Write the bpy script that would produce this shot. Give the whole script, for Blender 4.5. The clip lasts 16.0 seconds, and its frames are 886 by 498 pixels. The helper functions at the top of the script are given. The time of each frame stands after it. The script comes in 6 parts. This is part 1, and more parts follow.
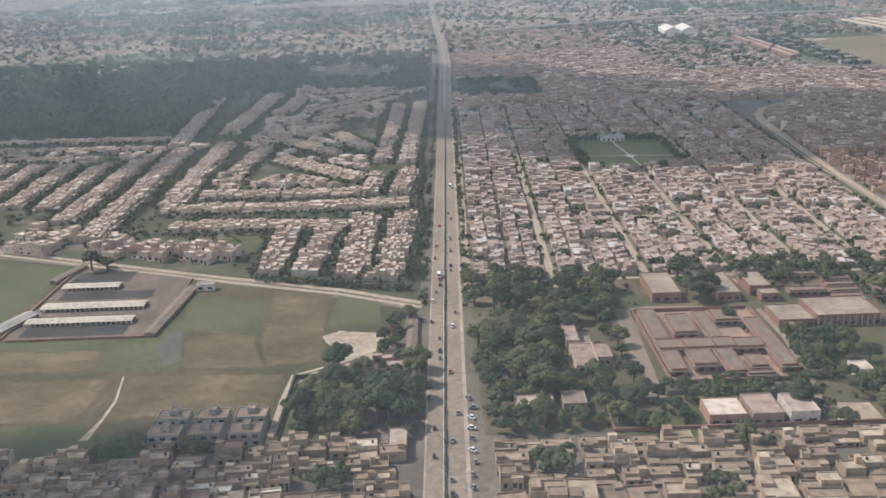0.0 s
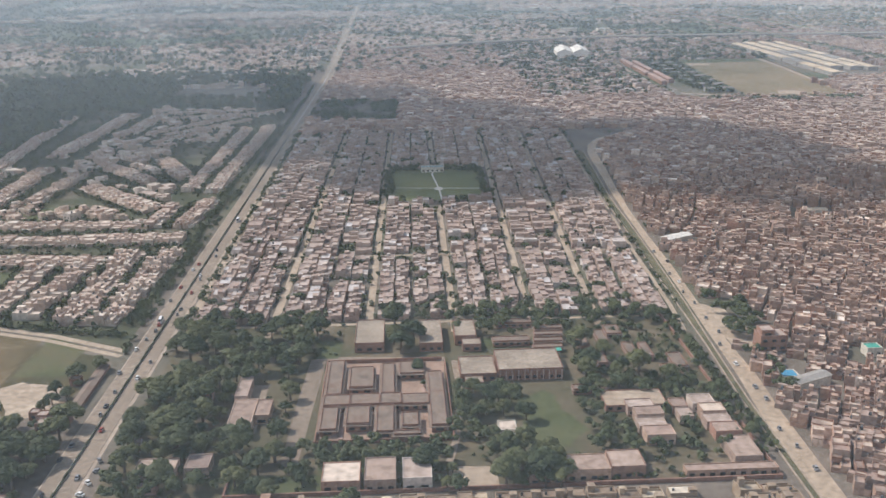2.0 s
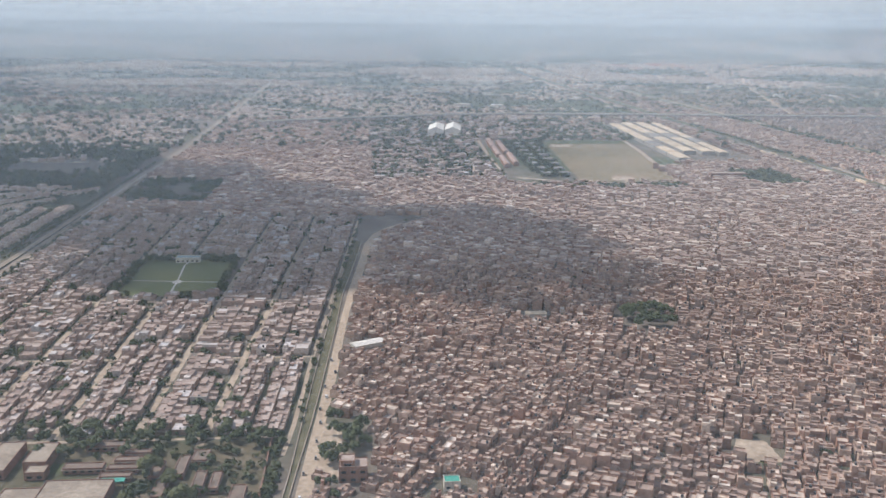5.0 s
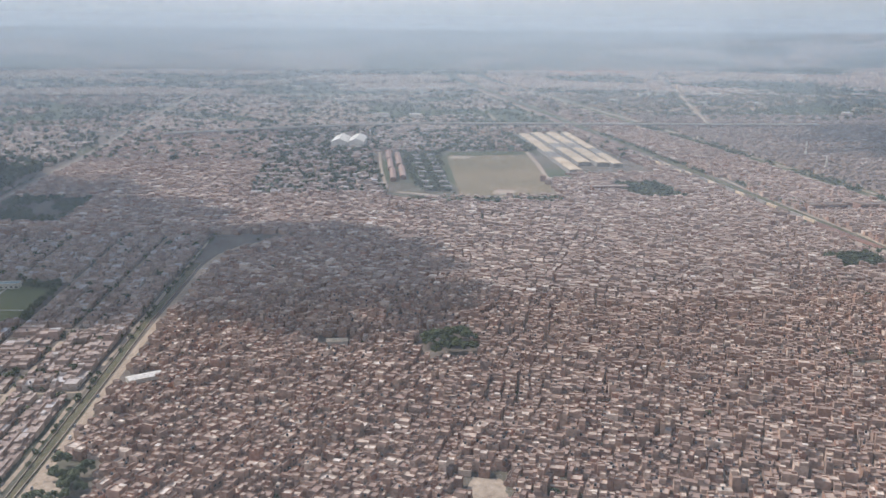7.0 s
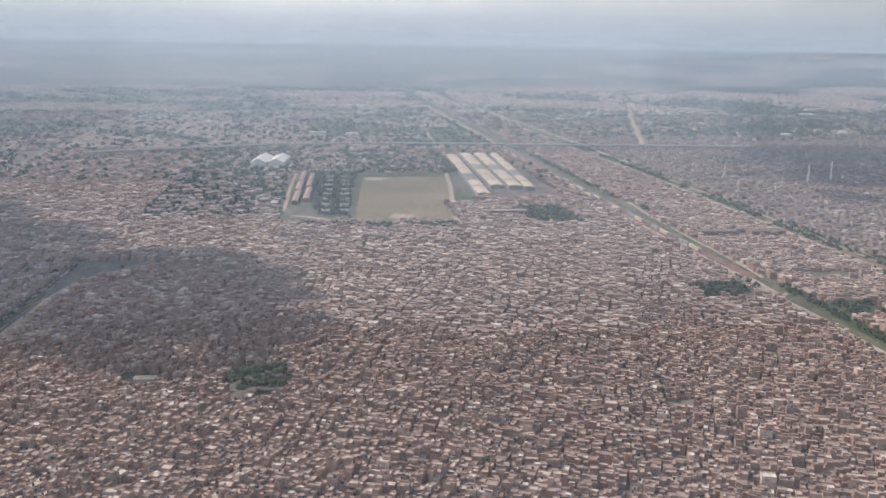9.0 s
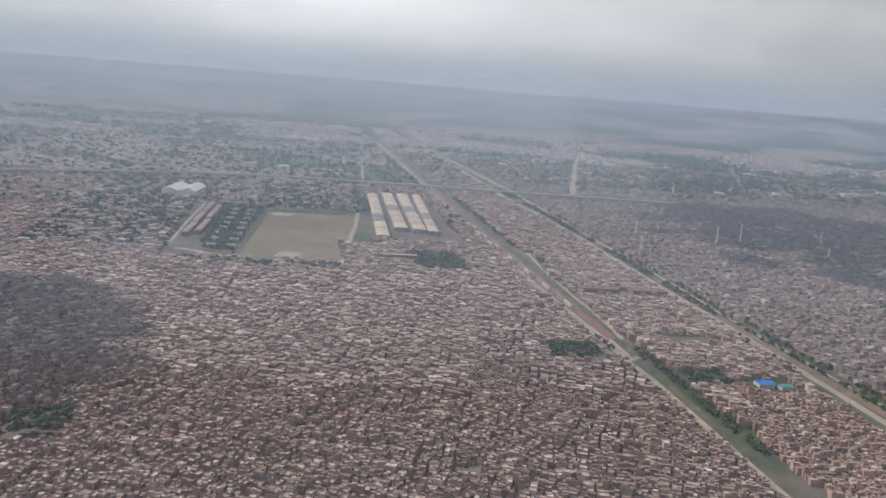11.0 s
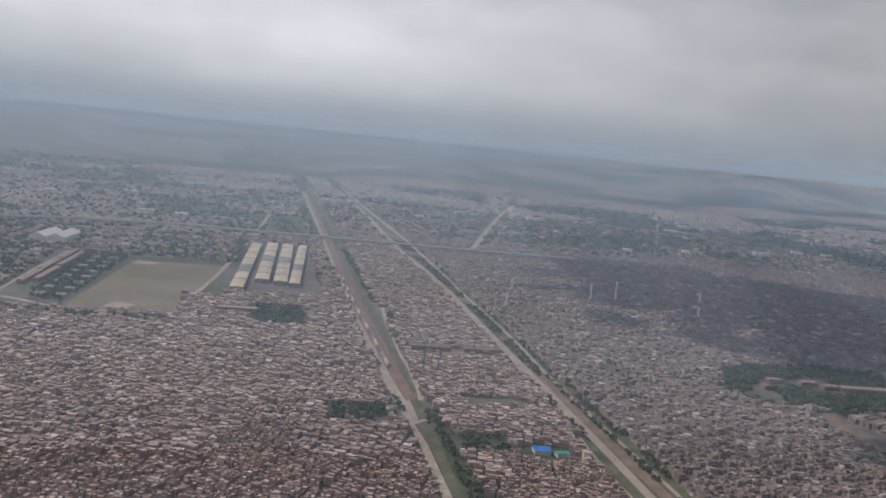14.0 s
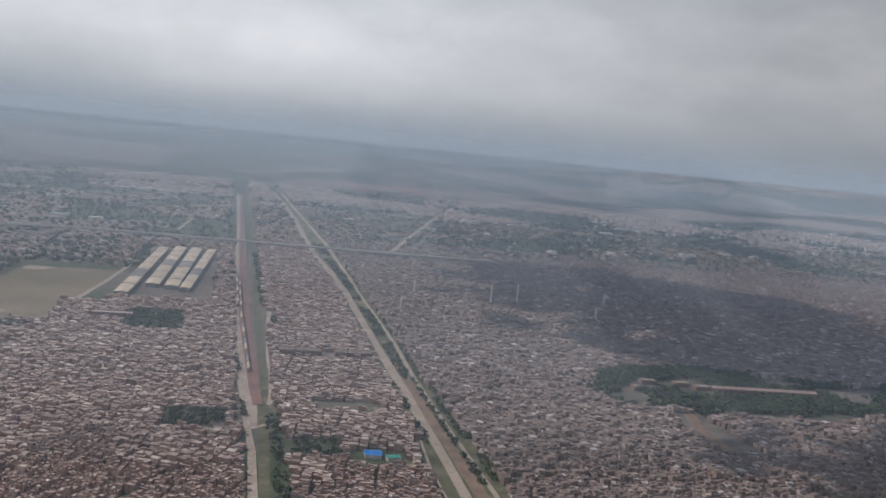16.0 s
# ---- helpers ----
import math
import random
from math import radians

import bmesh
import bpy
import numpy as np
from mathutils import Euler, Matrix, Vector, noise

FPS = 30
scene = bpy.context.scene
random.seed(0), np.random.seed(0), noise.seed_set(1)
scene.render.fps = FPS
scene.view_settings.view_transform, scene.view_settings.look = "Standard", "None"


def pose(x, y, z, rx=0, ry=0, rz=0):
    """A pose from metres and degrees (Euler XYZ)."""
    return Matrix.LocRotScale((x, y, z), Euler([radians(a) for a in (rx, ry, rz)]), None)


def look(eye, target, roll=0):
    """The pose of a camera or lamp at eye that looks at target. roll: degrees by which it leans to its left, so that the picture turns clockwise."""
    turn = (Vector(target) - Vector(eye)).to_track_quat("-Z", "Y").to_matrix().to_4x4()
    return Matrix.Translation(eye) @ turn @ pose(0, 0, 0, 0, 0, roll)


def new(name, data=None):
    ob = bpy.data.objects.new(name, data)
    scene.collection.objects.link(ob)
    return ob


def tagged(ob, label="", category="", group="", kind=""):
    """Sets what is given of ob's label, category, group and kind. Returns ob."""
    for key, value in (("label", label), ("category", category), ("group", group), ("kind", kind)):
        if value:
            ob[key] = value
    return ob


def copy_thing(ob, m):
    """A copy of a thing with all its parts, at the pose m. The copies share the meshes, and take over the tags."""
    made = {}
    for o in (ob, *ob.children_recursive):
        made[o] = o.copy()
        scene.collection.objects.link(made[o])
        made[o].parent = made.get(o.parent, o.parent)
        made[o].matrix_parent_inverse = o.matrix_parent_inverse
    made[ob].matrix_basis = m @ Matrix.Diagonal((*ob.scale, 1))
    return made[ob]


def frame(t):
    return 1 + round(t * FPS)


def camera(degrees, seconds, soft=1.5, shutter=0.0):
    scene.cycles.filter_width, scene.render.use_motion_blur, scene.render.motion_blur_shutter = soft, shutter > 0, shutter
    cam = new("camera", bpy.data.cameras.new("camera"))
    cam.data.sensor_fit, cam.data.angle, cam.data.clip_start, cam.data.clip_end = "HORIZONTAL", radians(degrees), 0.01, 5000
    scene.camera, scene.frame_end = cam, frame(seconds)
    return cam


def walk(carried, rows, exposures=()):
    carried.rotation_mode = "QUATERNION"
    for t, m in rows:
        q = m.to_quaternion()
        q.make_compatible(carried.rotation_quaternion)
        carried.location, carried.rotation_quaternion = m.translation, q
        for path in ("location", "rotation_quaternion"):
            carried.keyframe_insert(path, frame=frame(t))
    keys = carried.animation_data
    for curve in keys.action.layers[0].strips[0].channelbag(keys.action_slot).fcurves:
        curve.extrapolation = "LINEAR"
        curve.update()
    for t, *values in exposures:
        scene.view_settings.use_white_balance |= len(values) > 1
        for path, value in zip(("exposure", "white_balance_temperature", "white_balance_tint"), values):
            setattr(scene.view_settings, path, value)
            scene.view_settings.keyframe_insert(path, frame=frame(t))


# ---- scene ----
cam = camera(50.32, 16.0, soft=1.5)
# seconds, eye x y z, yaw to the left, pitch up, lean to the left
ROWS = [
    (0, -0.13, -0.19, 103.27, 0.133, -17.498, -2.107),
    (0.5, 19.24, 0.32, 105.47, -0.839, -17.859, -1.660),
    (1, 38.51, 1.37, 107.67, -1.170, -18.037, -1.456),
    (1.5, 57.67, 2.80, 109.84, -1.299, -17.618, -1.110),
    (2, 76.74, 4.46, 112.00, -2.604, -17.058, -0.844),
    (2.5, 95.71, 6.21, 114.15, -2.755, -17.010, -0.771),
    (3, 114.59, 7.98, 116.27, -4.018, -15.706, -0.314),
    (3.5, 133.37, 9.68, 118.37, -4.392, -14.692, 0.233),
    (4, 152.07, 11.26, 120.46, -4.217, -13.439, 0.689),
    (4.2, 159.53, 11.85, 121.29, -4.399, -13.333, 0.653),
    (6.3, 237.08, 16.43, 129.79, -5.915, -13.251, 0.402),
    (6.5, 244.40, 16.72, 130.58, -6.363, -13.276, 0.235),
    (7, 262.65, 17.35, 132.53, -6.943, -13.008, 0.506),
    (7.5, 280.84, 17.88, 134.47, -6.976, -13.447, 0.629),
    (8, 298.97, 18.34, 136.38, -7.696, -12.717, 0.917),
    (8.5, 317.04, 18.75, 138.27, -7.915, -12.444, 0.954),
    (9, 335.06, 19.14, 140.13, -8.040, -12.143, 0.950),
    (9.5, 353.02, 19.54, 141.97, -8.377, -12.061, 0.829),
    (10, 370.94, 19.94, 143.78, -8.788, -11.015, 1.221),
    (10.2, 378.09, 20.11, 144.50, -9.558, -10.579, 2.366),
    (12.3, 452.84, 21.82, 151.78, -9.175, -7.446, 5.835),
    (12.5, 459.92, 21.92, 152.45, -9.434, -6.665, 5.880),
    (13, 477.62, 22.03, 154.10, -10.801, -6.370, 5.909),
    (13.5, 495.29, 21.85, 155.72, -11.467, -6.777, 5.900),
    (14, 512.95, 21.27, 157.31, -11.217, -6.628, 5.887),
    (14.5, 530.58, 20.12, 158.86, -11.353, -6.492, 5.997),
    (15, 548.19, 18.23, 160.39, -11.575, -6.538, 5.862),
    (15.5, 565.80, 15.37, 161.89, -12.177, -6.436, 5.979),
    (16, 583.39, 11.30, 163.36, -13.200, -6.213, 5.827),
    ]
EXPOSURES = [(0.0, 0.28, 6300, 10.5), (4.0, 0.31, 6150, 11), (6.3, 0.16, 6080, 12.3), (10.0, -0.03, 6100, 13.2), (12.3, -0.46, 5980, 13.3), (16.0, -0.58, 5980, 13.3)]
walk(cam, [(t, pose(x, y, z, 90 + pitch, 0, yaw) @ pose(0, 0, 0, 0, 0, lean)) for t, x, y, z, yaw, pitch, lean in ROWS], EXPOSURES)
from mathutils.geometry import tessellate_polygon


# ---- sky and sun ----
SUN_ELEVATION, SUN_AZIMUTH = 47.0, 300.0     # degrees; azimuth clockwise from +y
SUN_WAY = Vector((math.sin(radians(SUN_AZIMUTH)) * math.cos(radians(SUN_ELEVATION)),
                  math.cos(radians(SUN_AZIMUTH)) * math.cos(radians(SUN_ELEVATION)), math.sin(radians(SUN_ELEVATION))))


def link(tree, a, b):
    tree.links.new(a, b)


def make_world():
    world = bpy.data.worlds.new("hazy_sky")
    world.use_nodes = True
    scene.world = world
    t = world.node_tree
    t.nodes.clear()
    out = t.nodes.new("ShaderNodeOutputWorld")
    bg = t.nodes.new("ShaderNodeBackground")
    sky = t.nodes.new("ShaderNodeTexSky")
    sky.sky_type, sky.sun_disc = "NISHITA", False
    sky.sun_elevation, sky.sun_rotation = radians(SUN_ELEVATION), radians(SUN_AZIMUTH)
    sky.dust_density, sky.air_density, sky.ozone_density = 1.5, 1.6, 3.0
    coord = t.nodes.new("ShaderNodeTexCoord")
    split = t.nodes.new("ShaderNodeSeparateXYZ")
    link(t, coord.outputs["Generated"], split.inputs[0])
    # thin cloud cover, denser in soft patches
    stretch = t.nodes.new("ShaderNodeMapping")
    stretch.inputs["Scale"].default_value = (3.0, 3.0, 6.0)
    noise_a = t.nodes.new("ShaderNodeTexNoise")
    noise_a.inputs["Scale"].default_value, noise_a.inputs["Detail"].default_value = 1.6, 5.0
    link(t, coord.outputs["Generated"], stretch.inputs["Vector"])
    link(t, stretch.outputs[0], noise_a.inputs["Vector"])
    cover = t.nodes.new("ShaderNodeValToRGB")
    cover.color_ramp.elements[0].position, cover.color_ramp.elements[0].color = 0.35, (10.2, 10.3, 10.0, 1)
    cover.color_ramp.elements[1].position, cover.color_ramp.elements[1].color = 0.68, (12.3, 12.1, 11.6, 1)
    link(t, noise_a.outputs["Fac"], cover.inputs[0])
    # ragged puffs and gaps higher up
    puff = t.nodes.new("ShaderNodeTexNoise")
    puff.inputs["Scale"].default_value, puff.inputs["Detail"].default_value, puff.inputs["Roughness"].default_value = 4.2, 6.0, 0.55
    link(t, stretch.outputs[0], puff.inputs["Vector"])
    shade = t.nodes.new("ShaderNodeMapRange")
    shade.inputs["From Min"].default_value, shade.inputs["From Max"].default_value = 0.36, 0.66
    shade.inputs["To Min"].default_value, shade.inputs["To Max"].default_value = 0.955, 1.05
    link(t, puff.outputs["Fac"], shade.inputs["Value"])
    ragged = t.nodes.new("ShaderNodeVectorMath")
    ragged.operation = "SCALE"
    link(t, cover.outputs[0], ragged.inputs[0])
    link(t, shade.outputs[0], ragged.inputs["Scale"])
    mix = t.nodes.new("ShaderNodeMix")
    mix.data_type = "RGBA"
    # the cover is a low haze layer: the zenith stays open
    open_sky = t.nodes.new("ShaderNodeMapRange")
    open_sky.inputs["From Min"].default_value, open_sky.inputs["From Max"].default_value = 0.12, 0.6
    open_sky.inputs["To Min"].default_value, open_sky.inputs["To Max"].default_value = 0.94, 0.08
    link(t, split.outputs["Z"], open_sky.inputs["Value"])
    link(t, open_sky.outputs[0], mix.inputs["Factor"])
    link(t, sky.outputs[0], mix.inputs["A"])
    link(t, ragged.outputs[0], mix.inputs["B"])
    # the haze thickens towards the horizon
    low = t.nodes.new("ShaderNodeMapRange")
    low.interpolation_type = "SMOOTHSTEP"
    low.inputs["From Min"].default_value, low.inputs["From Max"].default_value = -0.03, 0.1
    low.inputs["To Min"].default_value, low.inputs["To Max"].default_value = 1.0, 0.0
    link(t, split.outputs["Z"], low.inputs["Value"])
    mist = t.nodes.new("ShaderNodeMix")
    mist.data_type = "RGBA"
    mist.inputs["B"].default_value = (4.1, 4.55, 4.85, 1)
    link(t, low.outputs[0], mist.inputs["Factor"])
    # brighter towards the sun's side
    side = t.nodes.new("ShaderNodeMapRange")
    side.interpolation_type = "SMOOTHSTEP"
    side.inputs["From Min"].default_value, side.inputs["From Max"].default_value = 0.0, 0.75
    side.inputs["To Min"].default_value, side.inputs["To Max"].default_value = 1.04, 0.56
    link(t, split.outputs["X"], side.inputs["Value"])
    dim = t.nodes.new("ShaderNodeVectorMath")
    dim.operation = "SCALE"
    link(t, mix.outputs["Result"], dim.inputs[0])
    link(t, side.outputs[0], dim.inputs["Scale"])
    link(t, dim.outputs[0], mist.inputs["A"])
    link(t, mist.outputs["Result"], bg.inputs["Color"])
    bg.inputs["Strength"].default_value = 0.09
    link(t, bg.outputs[0], out.inputs["Surface"])


make_world()
sun = new("sun", bpy.data.lights.new("sun", "SUN"))
sun.data.energy, sun.data.angle, sun.data.color = 3.3, radians(0.6), (1.0, 0.915, 0.81)
sun.matrix_world = look(SUN_WAY * 2000, (0, 0, 0))

# ---- materials ----


def material(name, rough=0.9, metal=0.0):
    m = bpy.data.materials.new(name)
    m.use_nodes = True
    b = m.node_tree.nodes["Principled BSDF"]
    b.inputs["Roughness"].default_value, b.inputs["Metallic"].default_value = rough, metal
    b.inputs["Specular IOR Level"].default_value = 0.25
    return m, m.node_tree, b


def noise_node(t, scale, detail=4.0, vector=None):
    n = t.nodes.new("ShaderNodeTexNoise")
    n.inputs["Scale"].default_value, n.inputs["Detail"].default_value = scale, detail
    if vector is not None:
        link(t, vector, n.inputs["Vector"])
    return n


def ramp(t, value, stops):
    r = t.nodes.new("ShaderNodeValToRGB")
    e = r.color_ramp.elements
    while len(e) < len(stops):
        e.new(0.5)
    for el, (p, c) in zip(e, stops):
        el.position, el.color = p, (*c, 1)
    link(t, value, r.inputs[0])
    return r


def blend(t, a, b, fac, mode="MIX"):
    m = t.nodes.new("ShaderNodeMix")
    m.data_type, m.blend_type = "RGBA", mode
    for key, v in (("Factor", fac), ("A", a), ("B", b)):
        if isinstance(v, (int, float)):
            m.inputs[key].default_value = v
        elif isinstance(v, tuple):
            m.inputs[key].default_value = (*v, 1)
        else:
            link(t, v, m.inputs[key])
    return m.outputs["Result"]


def place_of(t):
    return t.nodes.new("ShaderNodeNewGeometry").outputs["Position"]


def mottled(name, a, b, scale, fine=None, rough=0.9, c=None, bump=0.0, metal=0.0):
    """A surface that wanders between two or three colours at two scales."""
    m, t, bs = material(name, rough, metal)
    where = place_of(t)
    big = noise_node(t, scale, 5.0, where)
    stops = [(0.32, a), (0.68, b)] if c is None else [(0.3, a), (0.52, b), (0.72, c)]
    col = ramp(t, big.outputs["Fac"], stops).outputs[0]
    if fine:
        small = noise_node(t, fine, 3.0, where)
        shade = ramp(t, small.outputs["Fac"], [(0.3, (0.72, 0.72, 0.72)), (0.7, (1.22, 1.2, 1.18))]).outputs[0]
        col = blend(t, col, shade, 1.0, "MULTIPLY")
        if bump:
            bn = t.nodes.new("ShaderNodeBump")
            bn.inputs["Strength"].default_value, bn.inputs["Distance"].default_value = bump, 0.2
            link(t, small.outputs["Fac"], bn.inputs["Height"])
            link(t, bn.outputs[0], bs.inputs["Normal"])
    link(t, col, bs.inputs["Base Color"])
    return m


def varied(name, stops, island=True, fine=0.9, rough=0.88, strength=1.0):
    """Pieces whose colour differs one from the other, with stains on each."""
    m, t, bs = material(name, rough)
    g = t.nodes.new("ShaderNodeNewGeometry")
    if island:
        value = g.outputs["Random Per Island"]
    else:
        value = t.nodes.new("ShaderNodeObjectInfo").outputs["Random"]
    col = ramp(t, value, stops)
    col.color_ramp.interpolation = "LINEAR"
    stain = noise_node(t, fine, 5.0, g.outputs["Position"])
    shade = ramp(t, stain.outputs["Fac"], [(0.28, (0.6, 0.58, 0.56)), (0.55, (1.0, 1.0, 1.0)), (0.75, (1.15, 1.14, 1.12))]).outputs[0]
    link(t, blend(t, col.outputs[0], shade, strength, "MULTIPLY"), bs.inputs["Base Color"])
    return m


def tinted(stops, r, g, b):
    return [(p, (c[0] * r, c[1] * g, c[2] * b)) for p, c in stops]


WALL_STOPS = [(0.0, (0.246, 0.147, 0.106)), (0.22, (0.356, 0.250, 0.180)), (0.45, (0.296, 0.226, 0.180)), (0.62, (0.456, 0.340, 0.247)),
              (0.8, (0.334, 0.197, 0.141)), (0.93, (0.536, 0.423, 0.322)), (1.0, (0.659, 0.552, 0.432))]
ROOF_STOPS = [(0.0, (0.284, 0.214, 0.168)), (0.3, (0.418, 0.326, 0.256)), (0.55, (0.367, 0.269, 0.213)), (0.75, (0.534, 0.441, 0.346)),
              (0.94, (0.638, 0.540, 0.421)), (1.0, (0.798, 0.734, 0.627))]
TOWN_STOPS = [(0.0, (0.381, 0.279, 0.214)), (0.3, (0.508, 0.400, 0.315)), (0.6, (0.431, 0.309, 0.246)), (0.85, (0.630, 0.510, 0.397)), (1.0, (0.698, 0.646, 0.583))]
ROOF_TOWN_STOPS = [(0.0, (0.357, 0.275, 0.226)), (0.4, (0.475, 0.375, 0.307)), (0.8, (0.608, 0.501, 0.411)), (1.0, (0.698, 0.680, 0.648))]
TERRACE_STOPS = [(0.0, (0.454, 0.352, 0.279)), (0.3, (0.605, 0.506, 0.411)), (0.6, (0.514, 0.391, 0.321)), (0.85, (0.66, 0.57, 0.47)), (1.0, (0.72, 0.66, 0.58))]
ROOF_TERRACE_STOPS = [(0.0, (0.436, 0.356, 0.304)), (0.4, (0.581, 0.485, 0.414)), (0.8, (0.66, 0.58, 0.49)), (1.0, (0.72, 0.67, 0.60))]
SMALL_STOPS = [(0.0, (0.19, 0.145, 0.115)), (0.25, (0.32, 0.265, 0.205)), (0.5, (0.25, 0.205, 0.17)), (0.7, (0.43, 0.37, 0.285)), (0.85, (0.30, 0.21, 0.165)), (1.0, (0.58, 0.53, 0.43))]
ROOF_SMALL_STOPS = [(0.0, (0.18, 0.145, 0.12)), (0.3, (0.28, 0.23, 0.185)), (0.55, (0.24, 0.19, 0.16)), (0.8, (0.34, 0.295, 0.245)), (0.95, (0.46, 0.42, 0.36)), (1.0, (0.62, 0.61, 0.58))]
WALL_STOPS, ROOF_STOPS = tinted(WALL_STOPS, 1.17, 1.12, 1.17), tinted(ROOF_STOPS, 1.02, 0.98, 1.03)
TOWN_STOPS, ROOF_TOWN_STOPS = tinted(TOWN_STOPS, 0.93, 0.91, 0.96), tinted(ROOF_TOWN_STOPS, 0.84, 0.82, 0.86)
EAST_STOPS, ROOF_EAST_STOPS = tinted(SMALL_STOPS, 0.98, 0.9, 0.94), tinted(ROOF_SMALL_STOPS, 1.02, 0.93, 0.96)
SMALL_STOPS, ROOF_SMALL_STOPS = tinted(SMALL_STOPS, 1.15, 1.06, 0.98), tinted(ROOF_SMALL_STOPS, 1.2, 1.1, 0.98)
TERRACE_STOPS, ROOF_TERRACE_STOPS = tinted(TERRACE_STOPS, 1.0, 0.95, 0.95), tinted(ROOF_TERRACE_STOPS, 1.0, 0.95, 0.95)
wall_mass = varied("weathered_plaster", WALL_STOPS)
roof_mass = varied("dusty_roof_screed", ROOF_STOPS, fine=0.5)
wall_town = varied("painted_plaster", TOWN_STOPS)
roof_town = varied("pale_roof_screed", ROOF_TOWN_STOPS, fine=0.5)
wall_piece = varied("plaster_wall", WALL_STOPS, island=False)
roof_piece = varied("roof_screed", ROOF_STOPS, island=False, fine=0.5)
wall_small_piece = varied("grimy_plaster_wall", SMALL_STOPS, island=False)
roof_small_piece = varied("grimy_roof_screed", ROOF_SMALL_STOPS, island=False, fine=0.5)
wall_small = varied("grimy_plaster", SMALL_STOPS)
roof_small = varied("grimy_screed", ROOF_SMALL_STOPS, fine=0.5)
wall_east = varied("mauve_brick_plaster", EAST_STOPS)
roof_east = varied("mauve_roof_screed", ROOF_EAST_STOPS, fine=0.5)
wall_town_piece = varied("painted_wall", TOWN_STOPS, island=False)
roof_town_piece = varied("terrace_roof_screed", ROOF_TOWN_STOPS, island=False, fine=0.5)
wall_terrace = varied("cream_plaster_wall", TERRACE_STOPS)
roof_terrace = varied("cream_roof_screed", ROOF_TERRACE_STOPS, fine=0.5)
wall_terrace_piece = varied("cream_terrace_wall", TERRACE_STOPS, island=False)
roof_terrace_piece = varied("cream_terrace_roof", ROOF_TERRACE_STOPS, island=False, fine=0.5)
# near-black panels imitate the unlit depth of windows and doors
glass_dark = mottled("dark_window_panel", (0.02, 0.022, 0.025), (0.05, 0.05, 0.05), 0.7, rough=0.35)
tank_black = mottled("plastic_tank", (0.03, 0.03, 0.035), (0.10, 0.11, 0.12), 0.4, rough=0.5)
brick_red = mottled("red_brick", (0.24, 0.135, 0.10), (0.33, 0.19, 0.145), 0.25, 2.0, bump=0.3)
tan_roof = mottled("tan_roof_screed", (0.27, 0.22, 0.175), (0.40, 0.335, 0.27), 0.12, 1.0)
brick_roof = mottled("brick_tile_roof", (0.155, 0.122, 0.10), (0.245, 0.19, 0.155), 0.2, 1.2, c=(0.20, 0.135, 0.105))
warehouse_roof = mottled("cream_sheet_roof", (0.56, 0.44, 0.31), (0.72, 0.59, 0.43), 0.04, 0.5, rough=0.6)
red_tiles = mottled("red_roof_tiles", (0.42, 0.16, 0.11), (0.55, 0.24, 0.17), 0.05, 0.6)
pink_roof = mottled("faded_red_roof", (0.36, 0.25, 0.21), (0.46, 0.33, 0.28), 0.1, 1.0)
concrete = mottled("weathered_concrete", (0.27, 0.25, 0.23), (0.38, 0.355, 0.33), 0.12, 1.2)
cream = mottled("cream_plaster", (0.55, 0.50, 0.42), (0.68, 0.63, 0.55), 0.2, 1.5)
white_sheet = mottled("white_sheet_roof", (0.74, 0.70, 0.64), (0.86, 0.82, 0.76), 0.15, 1.0, rough=0.6)
shed_roof = mottled("pale_sheet_roof", (0.42, 0.37, 0.31), (0.58, 0.52, 0.44), 0.05, 0.8, rough=0.6)
blue_sheet = mottled("blue_tarpaulin", (0.03, 0.20, 0.62), (0.07, 0.30, 0.75), 0.4, 1.5, rough=0.5)
green_sheet = mottled("green_awning", (0.05, 0.30, 0.23), (0.09, 0.38, 0.30), 0.4, 1.5, rough=0.5)
asphalt = mottled("dusty_asphalt", (0.245, 0.195, 0.152), (0.33, 0.265, 0.207), 0.03, 0.7)
brown_earth = mottled("brown_earth", (0.20, 0.135, 0.092), (0.30, 0.205, 0.14), 0.08, 0.6)
dusty_road = mottled("dusty_road", (0.36, 0.285, 0.215), (0.47, 0.38, 0.29), 0.06, 0.6)
sandy_road = mottled("sandy_road", (0.37, 0.29, 0.215), (0.49, 0.39, 0.295), 0.06, 0.6)
weedy_grass = mottled("weedy_grass", (0.075, 0.085, 0.042), (0.13, 0.122, 0.066), 0.06, 0.7, c=(0.22, 0.185, 0.12))
verge = mottled("dusty_verge", (0.34, 0.275, 0.22), (0.47, 0.385, 0.31), 0.08, 0.7)
bare_earth = mottled("bare_earth", (0.36, 0.28, 0.21), (0.50, 0.41, 0.32), 0.09, 0.5)
kerb_mat = mottled("kerb_concrete", (0.40, 0.38, 0.35), (0.50, 0.48, 0.45), 0.3, 2.0)
lawn = mottled("green_lawn", (0.068, 0.085, 0.036), (0.112, 0.118, 0.056), 0.06, 0.8)
crop = mottled("young_crop", (0.066, 0.082, 0.034), (0.098, 0.104, 0.046), 0.05, 0.6, c=(0.135, 0.115, 0.062))
withered = mottled("withered_grass", (0.09, 0.076, 0.036), (0.135, 0.102, 0.052), 0.06, 0.45, c=(0.20, 0.148, 0.086))
dry_grass = mottled("dry_grass", (0.055, 0.058, 0.026), (0.094, 0.078, 0.040), 0.03, 0.5, c=(0.145, 0.105, 0.062))
park_grass = mottled("worn_lawn", (0.13, 0.15, 0.058), (0.19, 0.19, 0.085), 0.06, 0.8)
canal_green = mottled("weedy_canal", (0.085, 0.085, 0.048), (0.17, 0.15, 0.09), 0.1, 0.8)
